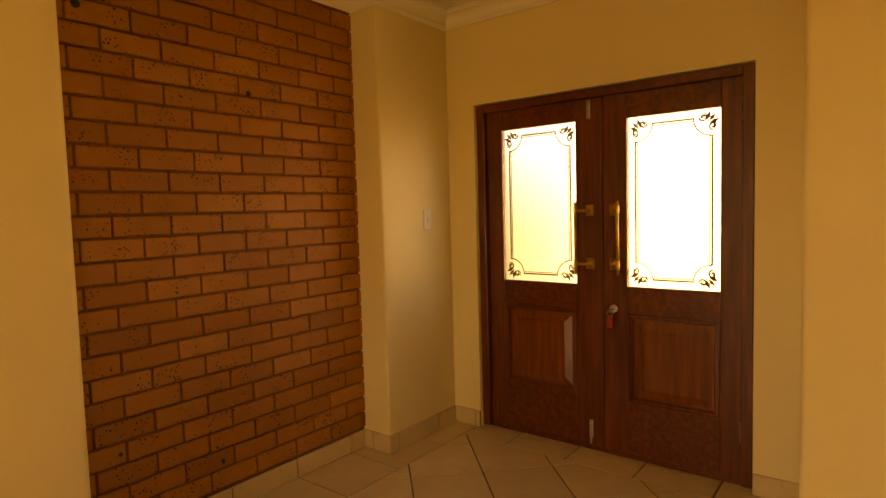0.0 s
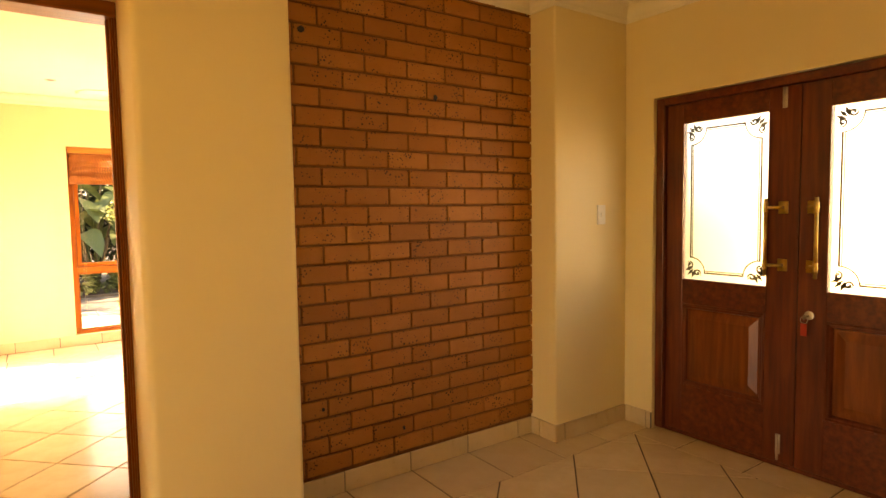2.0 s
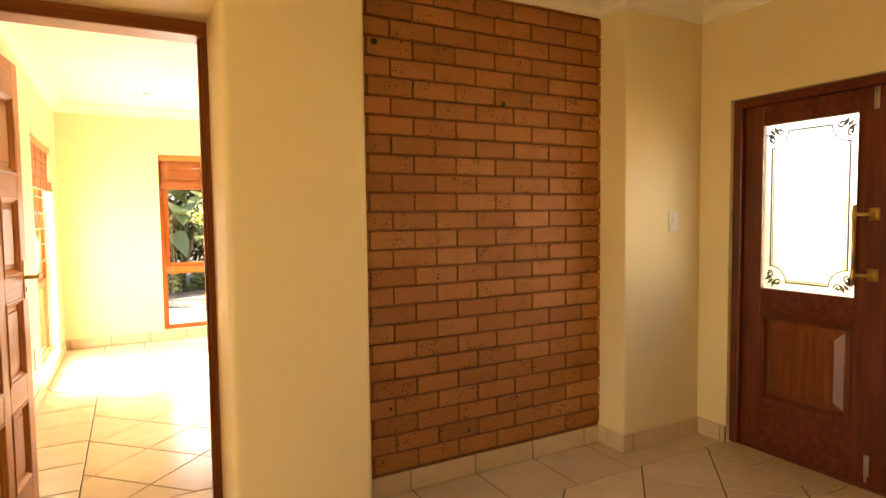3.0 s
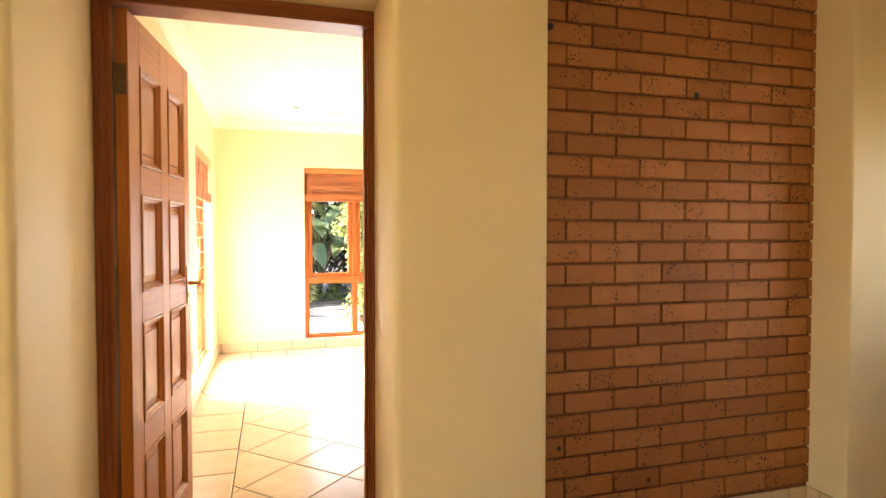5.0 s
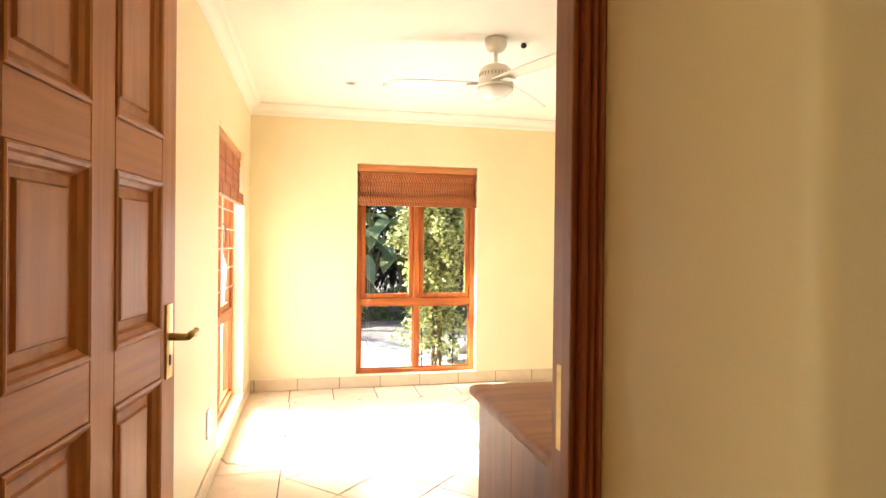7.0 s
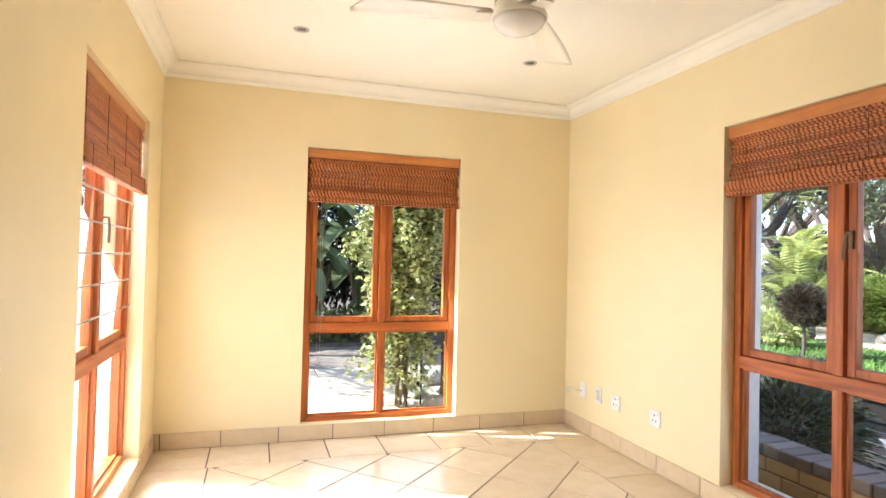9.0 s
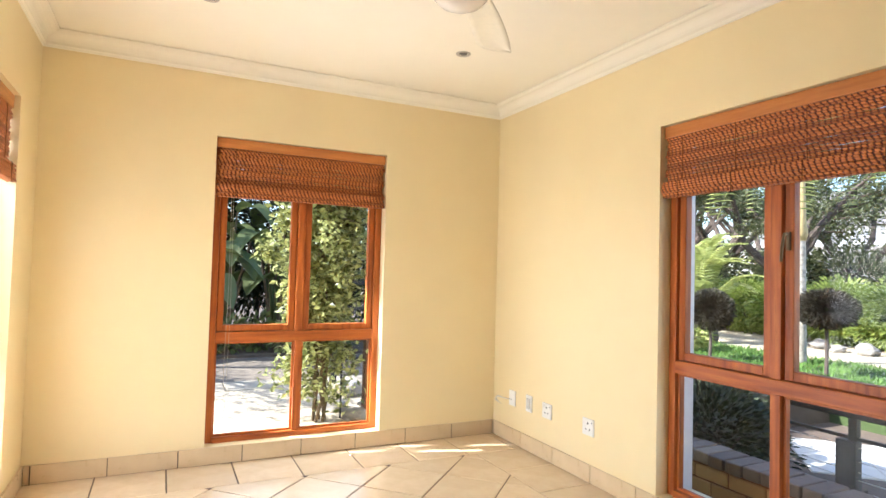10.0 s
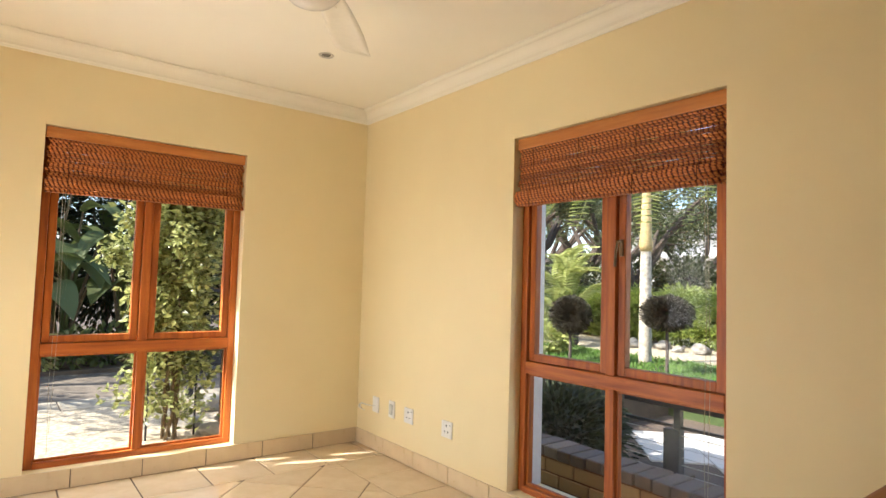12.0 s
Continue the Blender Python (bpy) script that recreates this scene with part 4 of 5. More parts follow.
for k, (x, y, r) in enumerate(((15.5, 13.0, 1.2), (16.0, 11.8, 1.25), (16.2, 10.6, 1.0), (14.8, 15.2, 1.2), (17.5, 16.5, 1.4), (8.2, 14.0, 0.9))):
    shrub("garden_shrub", (x, y, -0.11), (r, r, r * 0.95), 4500, 0.14, L_TREE, "loose brownish green garden shrub", "shrub", "loose garden shrubs", True, 120 + k)
for k, (x, y, r) in enumerate(((9.0, 10.9, 0.5), (11.0, 12.9, 0.6), (9.6, 13.0, 0.6))):
    shrub("fern_bush", (x, y, -0.13), (r, r, r * 0.6), 1200, 0.12, L_CYCAD, "pale green low ferny bush on the lawn's edge", "fern", "ferny bushes by the lawn", False, 140 + k)

# Added reflector: throws warm sunlight onto the frosted panes, itself not seen.
setting("garden_boundary", boxes(((8.2, -9, -0.53), (8.42, 3.6, 2.3)), ((8.14, -9, 2.302), (8.48, 3.6, 2.38))), plaster("bounce_wall_cream", (0.70, 0.60, 0.44), (0.76, 0.66, 0.50), 0.9), "unseen cream wall added to bounce sun into the front door panes", "wall")

# white house beyond the yard
house = empty("white_house", pose(30, 18.0, -0.11, 0, 0, 32), "pale rendered house with a pitched roof and porch columns", "house")
part("wall", boxes(((0, -6, 0), (6, 6, 4.0))), RENDER, house)
bm = bmesh.new()
vs = [bm.verts.new(p) for p in ((-0.6, -6.6, 3.95), (6.6, -6.6, 3.95), (6.6, 6.6, 3.95), (-0.6, 6.6, 3.95), (3, -3.4, 6.0), (3, 3.4, 6.0))]
for f in ((0, 1, 4), (1, 2, 5, 4), (2, 3, 5), (3, 0, 4, 5), (3, 2, 1, 0)):
    bm.faces.new([vs[i] for i in f])
part("roof", bm, plain("grey_roof_tile", (0.20, 0.18, 0.17), 0.85, vary=0.25, scale=4), house, "grey tiled pitched roof")
for y in (-4.5, -1.5, 1.5, 4.5):
    w_ = part("window", rbox((-0.03, y - 0.6, 0.9), (0.02, y + 0.6, 2.2), 0.01), WHITE, house)
    part("pane", boxes(((-0.036, y - 0.52, 0.98), (-0.031, y + 0.52, 2.12))), plain("dark_far_glass", (0.03, 0.035, 0.04), 0.1), w_)
for y in (-3, 0, 3):
    part("porch_column", tube(bmesh.new(), [(-1.4, y, 0), (-1.4, y, 2.9)], 0.16, 12), RENDER, house)
part("porch_roof", rbox((-1.7, -4, 2.9), (-0.02, 4, 3.06), 0.02), RENDER, house)


# ---- study door ----
RAISED = ((0.0, -0.010), (0.006, -0.016), (0.02, -0.016), (0.03, -0.013), (0.062, -0.004))
FLAT = ((0.0, -0.0165), (0.003, -0.0185), (0.020, -0.016), (0.024, -0.010), (0.030, -0.0092))
BEAD = ((0.0, 0.0), (0.002, 0.005), (0.008, 0.006), (0.014, 0.001), (0.018, -0.011))
OVOLO = ((0.0, 0.0), (0.001, 0.003), (0.005, 0.0046), (0.011, 0.002), (0.015, -0.004), (0.024, -0.010), (0.028, -0.018))


def panel_face(bm, x0, x1, z0, z1, y, out, rings=RAISED):
    """A fielded panel; out is +1 or -1 along y."""
    prev = None
    for inset, h in rings:
        yy = y + out * h
        ring = [bm.verts.new(p) for p in ((x0 + inset, yy, z0 + inset), (x1 - inset, yy, z0 + inset), (x1 - inset, yy, z1 - inset), (x0 + inset, yy, z1 - inset))]
        if prev:
            for i in range(4):
                bm.faces.new((prev[i], prev[(i + 1) % 4], ring[(i + 1) % 4], ring[i]))
        prev = ring
    bm.faces.new(prev)


def moulding(bm, x0, x1, z0, z1, y, out, steps=BEAD):
    """A bead frame that runs round a panel."""
    prev = None
    for inset, h in steps:
        yy = y + out * h
        ring = [bm.verts.new(p) for p in ((x0 + inset, yy, z0 + inset), (x1 - inset, yy, z0 + inset), (x1 - inset, yy, z1 - inset), (x0 + inset, yy, z1 - inset))]
        if prev:
            for i in range(4):
                bm.faces.new((prev[i], prev[(i + 1) % 4], ring[(i + 1) % 4], ring[i]))
        prev = ring


DW, DT = 0.762, 0.04
door = empty("door_1", pose(0, 0, 0), "varnished eight-panel timber door standing open with its frame", "door", "", "structure")
for inner, s, w in ((-0.447, -1, 0.048), (0.383, 1, 0.021)):
    span = lambda a, b: (min(inner + s * a, inner + s * b), max(inner + s * a, inner + s * b))
    x0, x1 = span(0, w)
    part("door_jamb", rbox((x0, 2.335, 0), (x1, 2.44, 2.045)), FRAME_V, door)
    x0, x1 = span(-0.010, 0)
    if s > 0:
        part("door_stop", rbox((x0, 2.352, 0), (x1, 2.385, 2.045), 0.003), FRAME_V, door)
    for a, b, y0 in ((0.0, 0.33, 2.328), (0.33, 0.66, 2.320), (0.66, 1.0, 2.312)):
        x0, x1 = span(a * w, b * w)
        part("architrave", rbox((x0, y0, 0), (x1, 2.335, 2.045), 0.003), FRAME_V, door)
part("door_head", rbox((-0.495, 2.312, 2.045), (0.405, 2.44, 2.10)), FRAME_H, door)
leaf = part("door_leaf", bmesh.new(), LEAF_V, door, "open timber leaf with eight raised panels", pose(-0.44, 2.350, 0.006, 0, 0, 83.5))
sx = (0.108, 0.346, 0.438, 0.672)
rows_z = ((0.17, 0.52), (0.632, 0.985), (1.09, 1.432), (1.53, 1.875))
for a, b in ((0, sx[0]), (sx[1], sx[2]), (sx[3], DW)):
    part("stile", rbox((a, -DT, 0), (b, 0, 2.03), 0.002, 1), LEAF_V, leaf)
zs = [0.0] + [v for r in rows_z for v in r] + [2.03]
for a, b in zip(zs[::2], zs[1::2]):
    for x0, x1 in ((sx[0], sx[1]), (sx[2], sx[3])):
        part("rail", rbox((x0, -DT, a), (x1, 0, b), 0.002, 1), LEAF_H, leaf)
for z0, z1 in rows_z:
    for x0, x1 in ((sx[0], sx[1]), (sx[2], sx[3])):
        bm = bmesh.new()
        for y, o in ((-DT, -1), (0, 1)):
            panel_face(bm, x0 + 0.027, x1 - 0.027, z0 + 0.027, z1 - 0.027, y, o, FLAT)
            moulding(bm, x0, x1, z0, z1, y, o, OVOLO)
        part("panel", bm, OAK, leaf)
for z in (0.2, 1.75):
    bm = boxes(((-0.004, -0.036, z), (-0.001, -0.004, z + 0.1)))
    tube(bm, [(-0.006, -0.002, z), (-0.006, -0.002, z + 0.1)], 0.006, 8)
    part("hinge", bm, DULL, leaf, "worn bronze butt hinge")
bm = rbox((0.697, -DT - 0.004, 0.975), (0.738, -DT, 1.15), 0.002)
tube(bm, [(0.718, -DT, 1.072), (0.718, -DT - 0.045, 1.072)], 0.009, 10)
tube(bm, [(0.718, -DT - 0.045, 1.072), (0.738, -DT - 0.05, 1.078), (0.765, -DT - 0.047, 1.071), (0.785, -DT - 0.044, 1.078)], [0.009, 0.008, 0.007, 0.008], 10)
part("door_handle", bm, BRASS, leaf, "brass lever handle on a long plate", None, True)
part("keyhole", boxes(((0.715, -DT - 0.006, 1.005), (0.722, -DT - 0.0035, 1.03))), BLACK, leaf)
bm = rbox((0.697, 0, 0.975), (0.738, 0.004, 1.15), 0.002)
tube(bm, [(0.718, 0, 1.085), (0.718, 0.045, 1.085), (0.66, 0.048, 1.085), (0.815, 0.04, 1.09)], 0.008, 10)
part("door_handle", bm, BRASS, leaf, "brass lever handle on a long plate", None, True)
part("strike_plate", boxes(((0.3805, 2.395, 0.99), (0.3832, 2.415, 1.12))), BRASS, door, "small brass strike plate")

# ---- front double doors ----
front = empty("door_2", pose(3.15, 1.955, 0.012, 0, 0, -90), "dark varnished double front doors with etched frosted panes", "door", "", "structure")
FW, FH = 1.49, 1.94
part("door_jamb", rbox((0, -0.03, 0), (0.05, 0.09, FH)), MAHOG, front)
part("door_jamb", rbox((FW - 0.05, -0.03, 0), (FW, 0.09, FH)), MAHOG, front)
part("door_head", rbox((0.05, -0.03, FH - 0.045), (FW - 0.05, 0.09, FH)), MAHOG_H, front)
part("door_rebate", boxes(((0.04, 0.047, FH - 0.07), (FW - 0.04, 0.062, FH - 0.03)), ((0.04, 0.047, 0), (0.07, 0.062, FH - 0.07)), ((FW - 0.07, 0.047, 0), (FW - 0.04, 0.062, FH - 0.07)), ((0.757, 0.047, 0), (0.787, 0.062, FH - 0.07)), ((0.07, 0.047, 0), (0.757, 0.062, 0.04)), ((0.787, 0.047, 0), (FW - 0.07, 0.062, 0.04))), MAHOG, front)
part("threshold", rbox((0, 0.0, -0.01), (FW, 0.1, 0.012)), MAHOG_H, front)


def front_leaf(x0, x1, glass, pull_x, label):
    """One leaf: a pane over a raised panel, in stiles and rails."""
    g0, g1, gz0, gz1 = glass
    z0, z1, pz0, pz1 = 0.014, FH - 0.0455, 0.29, 0.765
    lf = part("door_leaf", rbox((x0, 0, z0), (g0, 0.045, z1), 0.003), MAHOG, front, label)
    part("stile", rbox((g1, 0, z0), (x1, 0.045, z1), 0.003), MAHOG, lf)
    for a, b in ((z0, pz0), (pz1, gz0), (gz1, z1)):
        part("rail", rbox((g0, 0.0005, a), (g1, 0.0445, b), 0.002), MAHOG_H, lf)
    bm = bmesh.new()
    panel_face(bm, g0 + 0.02, g1 - 0.02, pz0 + 0.02, pz1 - 0.02, 0.0, -1)
    panel_face(bm, g0 + 0.02, g1 - 0.02, pz0 + 0.02, pz1 - 0.02, 0.045, 1)
    part("panel", bm, MAHOG_PANEL, lf)
    bm = bmesh.new()
    for y, o in ((0.0, -1), (0.045, 1)):
        moulding(bm, g0, g1, pz0, pz1, y, o)
        moulding(bm, g0 + 0.012, g1 - 0.012, pz0 + 0.012, pz1 - 0.012, y - o * 0.004, o)
    part("panel_moulding", bm, MAHOG, lf)
    pane = part("pane", boxes(((g0 - 0.004, 0.02, gz0 - 0.004), (g1 + 0.004, 0.026, gz1 + 0.004))), FROST, lf, "frosted glass pane with an etched clear border")
    pane.visible_shadow = False
    etched(pane, g0, g1, gz0, gz1)
    bm = bmesh.new()
    for z in (1.02, 1.305):
        box(bm, (pull_x[1] - 0.022, -0.006, z - 0.03), (pull_x[1] + 0.022, 0, z + 0.03))
        tube(bm, [(pull_x[1], -0.004, z), (pull_x[1], -0.045, z), (pull_x[0], -0.055, z)], 0.008, 10)
        bx = spin([(0.004, -0.028), (0.012, -0.02), (0.009, -0.01), (0.014, 0), (0.009, 0.01), (0.012, 0.02), (0.004, 0.03)], 12)
        me = finish(bx, "collar", None)
        me.transform(Matrix.Translation((pull_x[0], -0.055, z)))
        bm.from_mesh(me)
    tube(bm, [(pull_x[0], -0.055, 0.97), (pull_x[0], -0.055, 1.35)], 0.0085, 12)
    part("pull_handle", bm, BRASS, lf, "upright turned brass pull handle on square plates", None, True)
    return lf


def etched(pane, g0, g1, z0, z1):
    """The dark clear lines of the etching: scrolled corners and a double border."""
    w, h, y = g1 - g0, z1 - z0, 0.0185

    def line(bm, pts, r):
        for a, b in zip(pts, pts[1:]):
            a, b = Vector(a), Vector(b)
            d = (b - a).normalized()
            n = Vector((-d.y, d.x)) * r
            vs = [bm.verts.new((p.x, y, p.y)) for p in (a + n - d * r * 0.6, b + n + d * r * 0.6, b - n + d * r * 0.6, a - n - d * r * 0.6)]
            bm.faces.new(vs)

    c, m = 0.125, 0.04
    for bx, sx_, bz, sz in ((g0, 1, z0, 1), (g1, -1, z0, 1), (g0, 1, z1, -1), (g1, -1, z1, -1)):
        bm = bmesh.new()
        P = lambda u, v: (bx + sx_ * u, bz + sz * v)
        Z = lambda u, v: P(u * 1.45, v * 1.45)
        line(bm, [P(m + (c - m) * math.sin(t * math.pi / 20), m + (c - m) * math.cos(t * math.pi / 20)) for t in range(0, 11)], 0.0034)
        for flip in (0, 1):
            Q = (lambda u, v: Z(v, u)) if flip else Z
            line(bm, [Q(0.056 + 0.013 * math.cos(t * 0.5) * (1 - t / 20), 0.026 + 0.013 * math.sin(t * 0.5) * (1 - t / 20)) for t in range(0, 15)], 0.0042)
            line(bm, [Q(0.07 - 0.025 * t / 8, 0.018 + 0.006 * math.sin(t * 0.4)) for t in range(9)], 0.0022)
        for ang in (20, 45, 70):
            a = radians(ang)
            d = Vector((math.cos(a), math.sin(a)))
            o = Vector((0.05, 0.05)) - d * 0.048
            e = Vector((0.05, 0.05)) - d * 0.012
            n = Vector((-d.y, d.x)) * 0.0065
            bm.faces.new([bm.verts.new((Z(*q)[0], y, Z(*q)[1])) for q in (o, (o + e) / 2 + n, e, (o + e) / 2 - n)])
        part("etched_scroll", bm, ETCH, pane, "clear etched scroll in the corner of the pane")
    bm = bmesh.new()
    for k in (0, 0.011):
        e = m + k
        for pts in ([(g0 + e, z0 + c), (g0 + e, z1 - c)], [(g1 - e, z0 + c), (g1 - e, z1 - c)], [(g0 + c, z0 + e), (g1 - c, z0 + e)], [(g0 + c, z1 - e), (g1 - c, z1 - e)]):
            line(bm, pts, 0.0048 if k == 0 else 0.0026)
    part("etched_border", bm, ETCH, pane, "clear etched double line round the pane")


MAHOG_PANEL = wood("mahogany_panel", (0.10, 0.02, 0.007), (0.19, 0.045, 0.014), (0.28, 0.08, 0.024))
ETCH = plain("etched_clear_line", (0.05, 0.036, 0.016), 0.5)
lf1 = front_leaf(0.052, 0.77, (0.155, 0.62, 0.905, 1.785), (0.64, 0.70), "dark timber door leaf with frosted pane and raised panel")
lf2 = front_leaf(0.774, FW - 0.052, (0.90, 1.345, 0.905, 1.77), (0.87, 0.832), "dark timber door leaf with frosted pane and raised panel")
for z0, z1 in ((1.79, 1.89), (0.06, 0.16)):
    bm = rbox((0.686, -0.006, z0), (0.708, 0, z1), 0.001)
    tube(bm, [(0.697, -0.01, z0 - (0.03 if z0 < 1 else 0)), (0.697, -0.01, z1)], 0.006, 8)
    part("barrel_bolt", bm, STEEL, lf1, "tarnished metal barrel bolt", None, True)
bm = spin([(0.021, 0), (0.021, 0.004), (0.014, 0.006)], 20)
me_lock = part("lock_cylinder", bm, STEEL, lf2, "round steel lock plate", pose(0.828, 0, 0.785, 90, 0, 0))
key = empty("door_key", pose(3.135, 1.127, 0.795), "steel key in the lock with a red tag", "key")
bm = boxes(((-0.035, -0.002, -0.004), (0.01, 0.002, 0.004)))
me = finish(spin([(0.012, -0.0012), (0.012, 0.0012)], 16), "bow", None)
me.transform(Matrix.Translation((-0.042, 0, 0)) @ pose(0, 0, 0, 90, 0, 0))
bm.from_mesh(me)
part("key_blade", bm, STEEL, key)
part("key_ring", tube(bmesh.new(), [(-0.042, 0.016 * math.sin(a * 0.5236), -0.014 + 0.016 * math.cos(a * 0.5236)) for a in range(13)], 0.0012, 6), STEEL, key)
part("key_tag", rbox((-0.045, -0.014, -0.09), (-0.040, 0.014, -0.03), 0.002), plain("red_plastic", (0.42, 0.03, 0.03), 0.35), key, "red plastic key tag")
for z in (0.2, 1.7):
    part("hinge", tube(bmesh.new(), [(FW - 0.05, -0.004, z), (FW - 0.05, -0.004, z + 0.1)], 0.007, 8), STEEL, lf2)

# ---- pieces of the setting: skirting, floor tiles, bricks ----
def prism(poly, h, cham=0.0025):
    """A tile with a chamfered top, from a polygon with its corners in order."""
    bm = bmesh.new()
    n = len(poly)
    cx, cy = sum(p[0] for p in poly) / n, sum(p[1] for p in poly) / n
    lo = [bm.verts.new((x, y, -0.006)) for x, y in poly]
    md = [bm.verts.new((x, y, h - cham)) for x, y in poly]
    top = []
    for x, y in poly:
        d = math.hypot(x - cx, y - cy) or 1
        k = 1 - cham * 1.4 / d
        top.append(bm.verts.new((cx + (x - cx) * k, cy + (y - cy) * k, h)))
    for a, b in ((lo, md), (md, top)):
        for i in range(n):
            bm.faces.new((a[i], a[(i + 1) % n], b[(i + 1) % n], b[i]))
    bm.faces.new(top)
    return bm


def clip(poly, axis, lim, keep_less):
    out = []
    for i in range(len(poly)):
        a, b = poly[i - 1], poly[i]
        ia, ib = (a[axis] <= lim) == keep_less, (b[axis] <= lim) == keep_less
        if ia != ib:
            t = (lim - a[axis]) / (b[axis] - a[axis])
            out.append((a[0] + t * (b[0] - a[0]), a[1] + t * (b[1] - a[1])))
        if ib:
            out.append(b)
    return out


def area(poly):
    return abs(sum(poly[i - 1][0] * poly[i][1] - poly[i][0] * poly[i - 1][1] for i in range(len(poly)))) / 2


def lay_diagonal(floor, x0, x1, y0, y1, node, half, gap=0.0035):
    """Square tiles laid at 45 degrees in a rectangle; half is half their diagonal."""
    q = half - gap * 1.41
    whole = finish(prism([(-q, 0), (0, -q), (q, 0), (0, q)], 0.0), "tile", TILE)
    i0, i1 = int((x0 - node[0]) / half) - 2, int((x1 - node[0]) / half) + 2
    j0, j1 = int((y0 - node[1]) / half) - 2, int((y1 - node[1]) / half) + 2
    for i in range(i0, i1 + 1):
        for j in range(j0, j1 + 1):
            if (i + j) % 2 == 0:
                continue
            cx, cy = node[0] + i * half, node[1] + j * half
            poly = [(cx - q, cy), (cx, cy - q), (cx + q, cy), (cx, cy + q)]
            if cx - q > x0 and cx + q < x1 and cy - q > y0 and cy + q < y1:
                share("tile", whole, floor, pose(cx, cy, random.uniform(-0.0006, 0.0004)))
                continue
            for ax, lim, less in ((0, x0 + gap, False), (0, x1 - gap, True), (1, y0 + gap, False), (1, y1 - gap, True)):
                poly = clip(poly, ax, lim, less) if poly else poly
            if len(poly) > 2 and area(poly) > 0.0006:
                cx, cy = sum(p[0] for p in poly) / len(poly), sum(p[1] for p in poly) / len(poly)
                part("tile", prism([(x - cx, y - cy) for x, y in poly], 0.0, 0.002), TILE, floor, "", pose(cx, cy, 0))


CACHE = {}


def lay_rect(floor, x0, x1, y0, y1, gap=0.0035):
    w, h = round(x1 - x0 - 2 * gap, 3), round(y1 - y0 - 2 * gap, 3)
    if w < 0.01 or h < 0.01:
        return
    if (w, h) not in CACHE:
        CACHE[w, h] = finish(prism([(-w / 2, -h / 2), (w / 2, -h / 2), (w / 2, h / 2), (-w / 2, h / 2)], 0.0), "tile", TILE)
    share("tile", CACHE[w, h], floor, pose((x0 + x1) / 2, (y0 + y1) / 2, random.uniform(-0.0006, 0.0004)))


def cuts(a, b, start, pitch):
    k = math.ceil((a - start) / pitch + 1e-6)
    out = [a]
    while start + k * pitch < b - 1e-6:
        out.append(start + k * pitch)
        k += 1
    return out + [b]


def border(floor, along, lo, hi, c0, c1, start, pitch=0.3675):
    for a, b in zip(cs := cuts(lo, hi, start, pitch), cs[1:]):
        if along == "x":
            lay_rect(floor, a, b, c0, c1)
        else:
            lay_rect(floor, c0, c1, a, b)


study_floor = setting("floor_study", boxes(((SX0 - T, 2.35, -0.12), (SX1 + T, SY1 + T, -0.004))), GROUT, "beige ceramic tile floor of the study with a straight border", "floor")
hall_floor = setting("floor_hall", boxes(((HX0 - T, HY0 - T, -0.12), (HX1 + T, 2.3495, -0.0045))), GROUT, "beige ceramic tile floor of the hall laid diagonally", "floor")
FX0, FX1, FY0, FY1 = SX0 + 0.365, 2.09, SY0 + 0.36, 6.475
lay_diagonal(study_floor, FX0, FX1, FY0, FY1, (0.935, 6.45), 0.2612)
border(study_floor, "x", SX0, SX1, FY1, SY1, 0.199)
border(study_floor, "x", SX0, SX1, SY0, FY0, 0.199)
border(study_floor, "y", FY0, FY1, SX0, FX0, 6.107)
border(study_floor, "y", FY0, FY1, FX1, SX1, 6.107)
border(study_floor, "x", -0.495, 0.404, 2.348, SY0, 0.199)
GX1, GY1 = 2.95, 1.985
lay_diagonal(hall_floor, -1.9, GX1, -1.6, GY1, (2.595, 1.61), 0.2612)
border(hall_floor, "x", -1.9, HX1, GY1, 2.348, 2.012)
border(hall_floor, "y", 0.176, GY1, GX1, HX1 + 0.2, 1.70)

def skirting(name, runs, label, z1=0.105, gap=0.0025):
    """Upright skirting tiles along runs ((x0, y0), (x1, y1), phase), the room on the left of the way."""
    root = empty(name, pose(0, 0, 0), label, "skirting", "", "structure")
    meshes = {}
    for (xa, ya), (xb, yb), ph in runs:
        L = math.hypot(xb - xa, yb - ya)
        ang = math.degrees(math.atan2(yb - ya, xb - xa))
        m = pose(xa, ya, 0, 0, 0, ang)
        cs = cuts(0, L, ph, 0.3675)
        part("grout_bed", boxes(((0, 0, 0), (L, 0.0075, z1 - 0.004))), GROUT, root, "", m)
        for a, b in zip(cs, cs[1:]):
            w = round(b - a - 2 * gap, 3)
            if w < 0.008:
                continue
            if w not in meshes:
                meshes[w] = finish(rbox((0, 0.001, 0.002), (w, 0.012, z1), 0.0015, 1), "skirting_tile", SKIRT)
            share("skirting_tile", meshes[w], root, m @ pose(a + gap, random.uniform(0, 0.0006), 0))
    return root


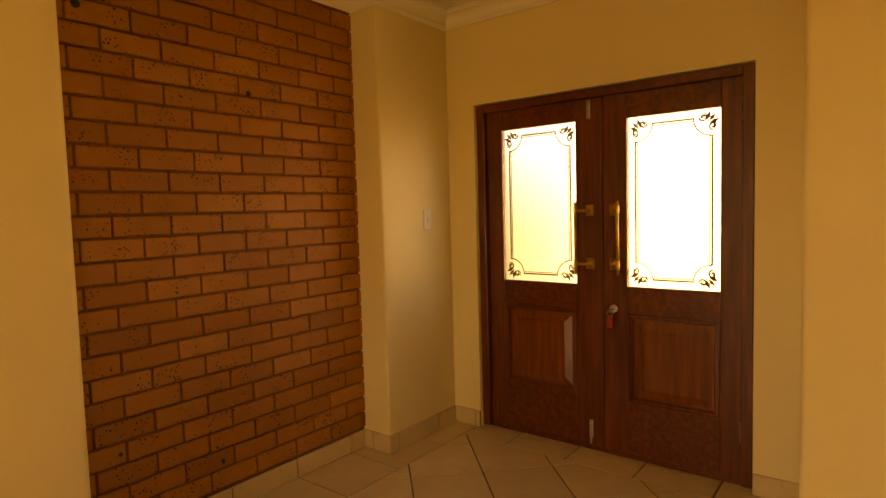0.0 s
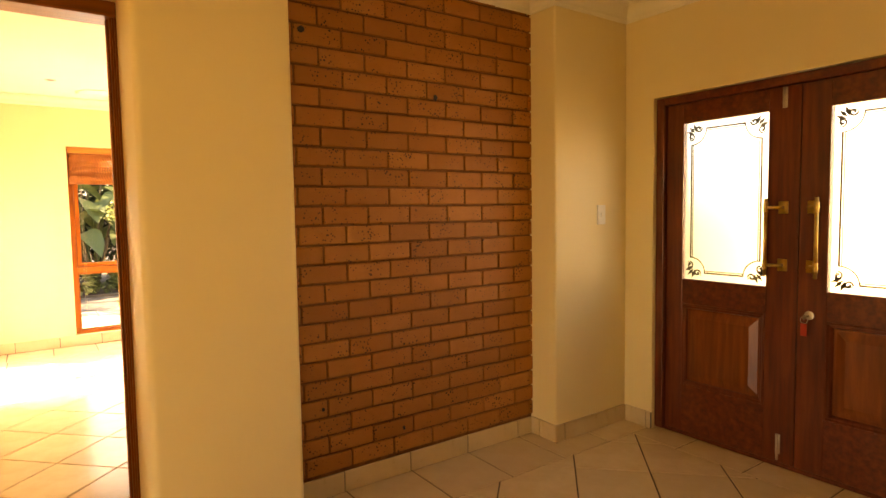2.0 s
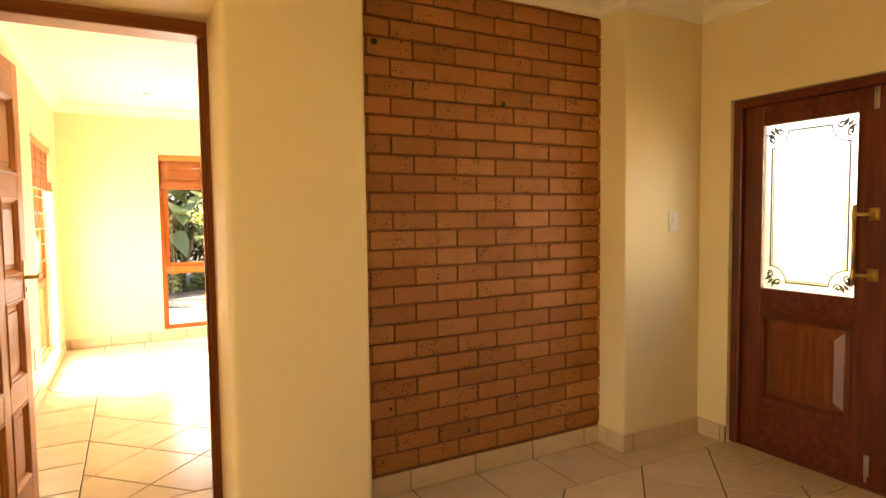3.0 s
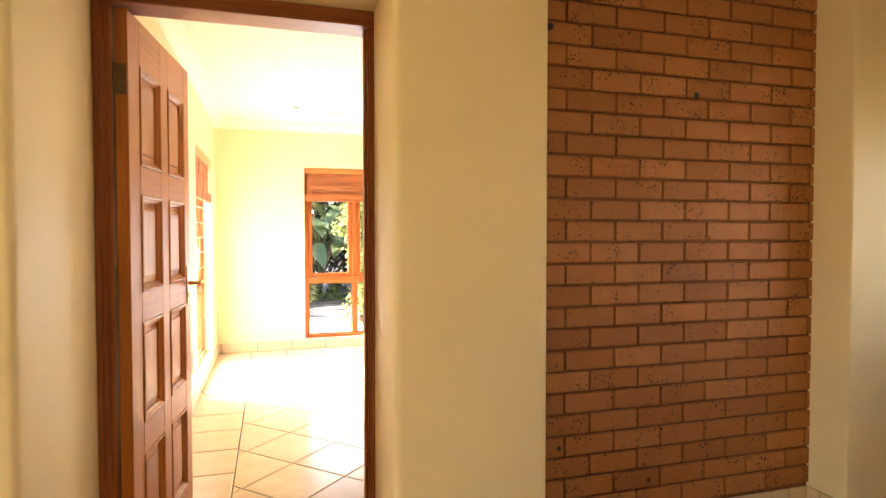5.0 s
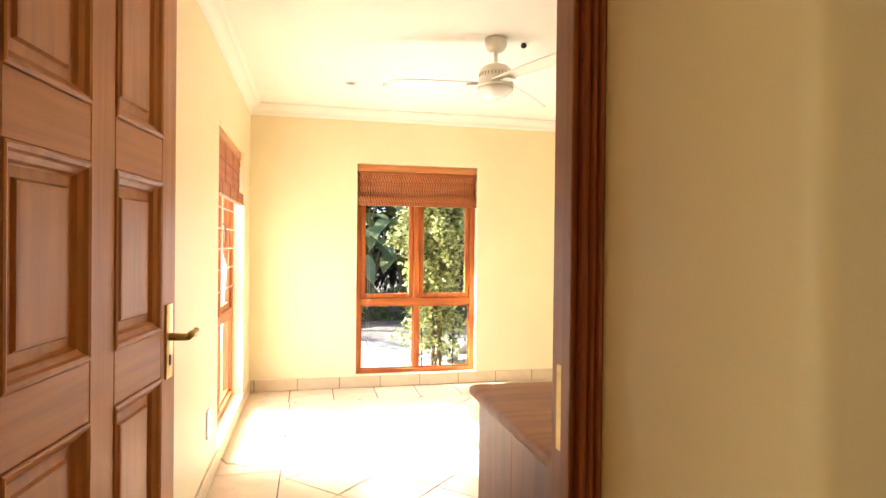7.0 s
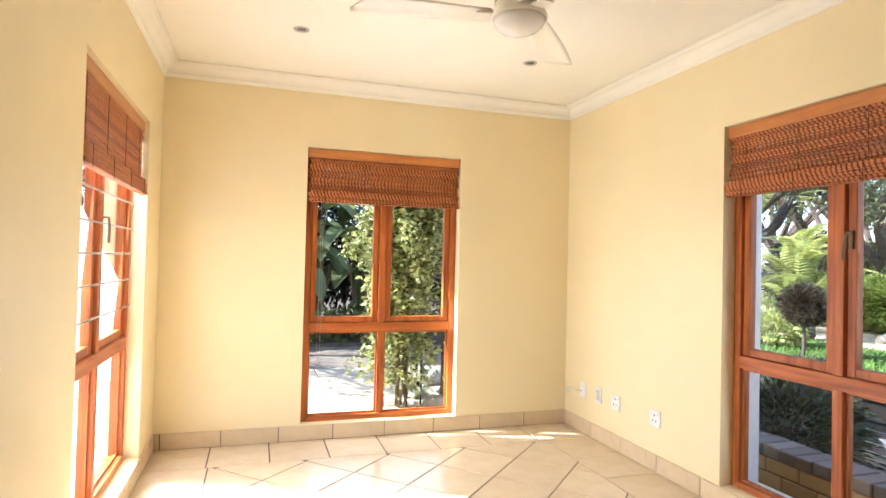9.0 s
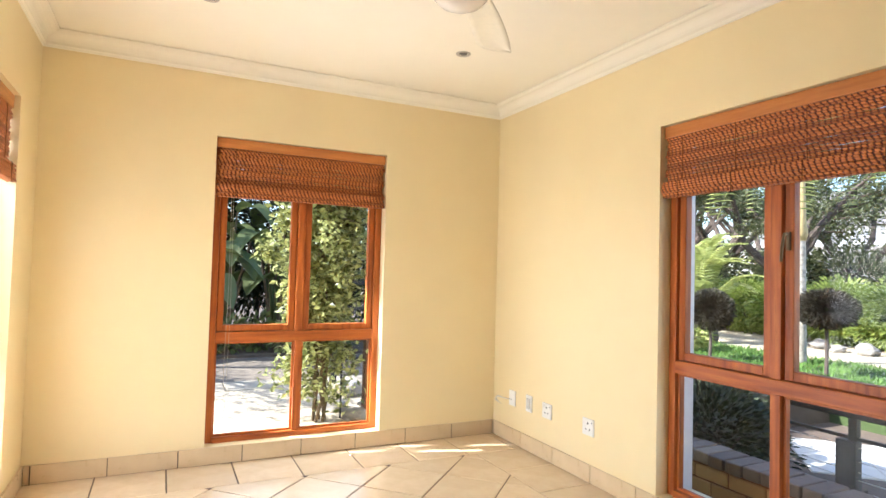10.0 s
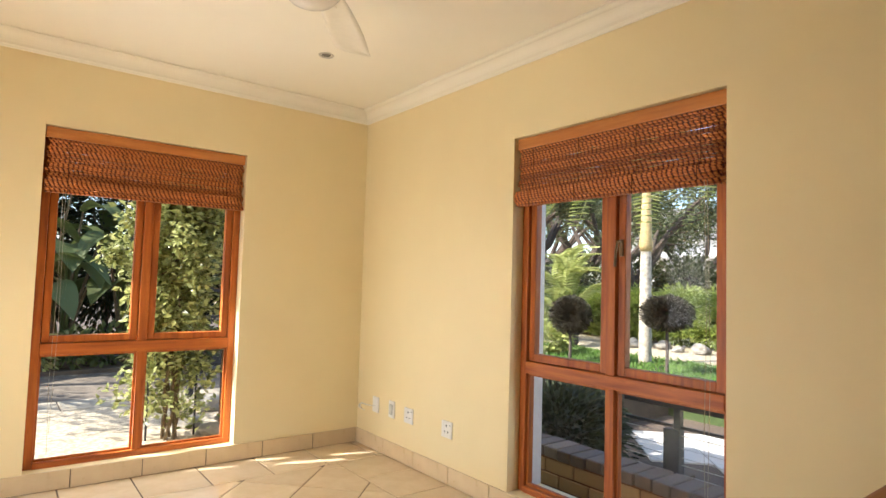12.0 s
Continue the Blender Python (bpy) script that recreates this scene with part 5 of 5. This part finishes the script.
skirting("baseboard_study", [
    ((SX1, SY0), (SX1, SY1), 6.107 - SY0), ((SX1 - 0.012, SY1), (SX0 + 0.012, SY1), 0.3505),
    ((SX0, SY1), (SX0, SY0), SY1 - 6.107), ((0.46, SY0), (SX1 - 0.012, SY0), 0.1)], "beige tile skirting round the study")
skirting("baseboard_hall", [
    ((HX1, 0.19), (HX1, FD[0]), 0.05), ((HX1, FD[1]), (HX1, PIER_Y - 0.012), 0.4), ((HX1, PIER_Y), (2.478, PIER_Y), 0.18),
    ((2.49, PIER_Y - 0.012), (2.49, BRICK_Y), 0.5), ((2.478, BRICK_Y), (0.942, BRICK_Y), 0.11),
    ((0.93, BRICK_Y), (0.93, NEAR_Y - 0.012), 0.3), ((0.93, NEAR_Y), (0.43, NEAR_Y), 0.2), ((-0.49, PASS_Y), (HX0, PASS_Y), 0.2)], "beige tile skirting round the hall", 0.10)

# face bricks in stretcher bond, the room to the south
BW, BH, PX, PZ = 0.2240, 0.0785, 0.2315, 0.0888
brick_panel = empty("brick_panel", pose(0, 0, 0), "speckled orange face brick panel in stretcher bond", "brick wall", "", "structure")
whole = {}
X0, X1 = 0.90, 2.52
row = -1
while 0.108 + row * PZ < HH - 0.02:
    z0 = 0.117 + row * PZ
    x = 1.3133 - 3 * PX + (PX / 2 if row % 2 else 0)
    while x < X1:
        a, b = max(x, X0), min(x + BW, X1)
        lo, hi = max(z0, 0.1), min(z0 + BH, HH)
        if b - a > 0.02 and hi - lo > 0.012:
            k = (round(b - a, 3), round(hi - lo, 3))
            if k not in whole:
                whole[k] = finish(rounded(boxes(((-k[0] / 2, -0.008, -k[1] / 2), (k[0] / 2, 0.02, k[1] / 2))), 0.0035, 1), "brick", BRICK)
            share("brick", whole[k], brick_panel, pose((a + b) / 2, BRICK_Y + random.uniform(0, 0.003), (lo + hi) / 2, 0, random.uniform(-0.25, 0.25), random.uniform(-0.3, 0.3)))
        x += PX
    row += 1
for x, z, r in ((1.824, 1.901, 0.017), (1.116, 2.129, 0.02), (1.60, 0.235, 0.012), (1.17, 0.42, 0.011)):
    bm, rnd = bmesh.new(), random.Random(int(x * 100))
    rim = [(r * rnd.uniform(0.6, 1.15) * math.cos(k * 0.628), r * rnd.uniform(0.6, 1.15) * math.sin(k * 0.628)) for k in range(10)]
    lo = [bm.verts.new((x + a, BRICK_Y - 0.0055, z + b)) for a, b in rim]
    hi = [bm.verts.new((x + a * 0.7, BRICK_Y - 0.0095, z + b * 0.7)) for a, b in rim]
    for k in range(10):
        bm.faces.new((lo[k], lo[(k + 1) % 10], hi[(k + 1) % 10], hi[k]))
    bm.faces.new(hi)
    part("iron_spot", bm, BLACK, brick_panel, "dark burnt iron spot on a brick")
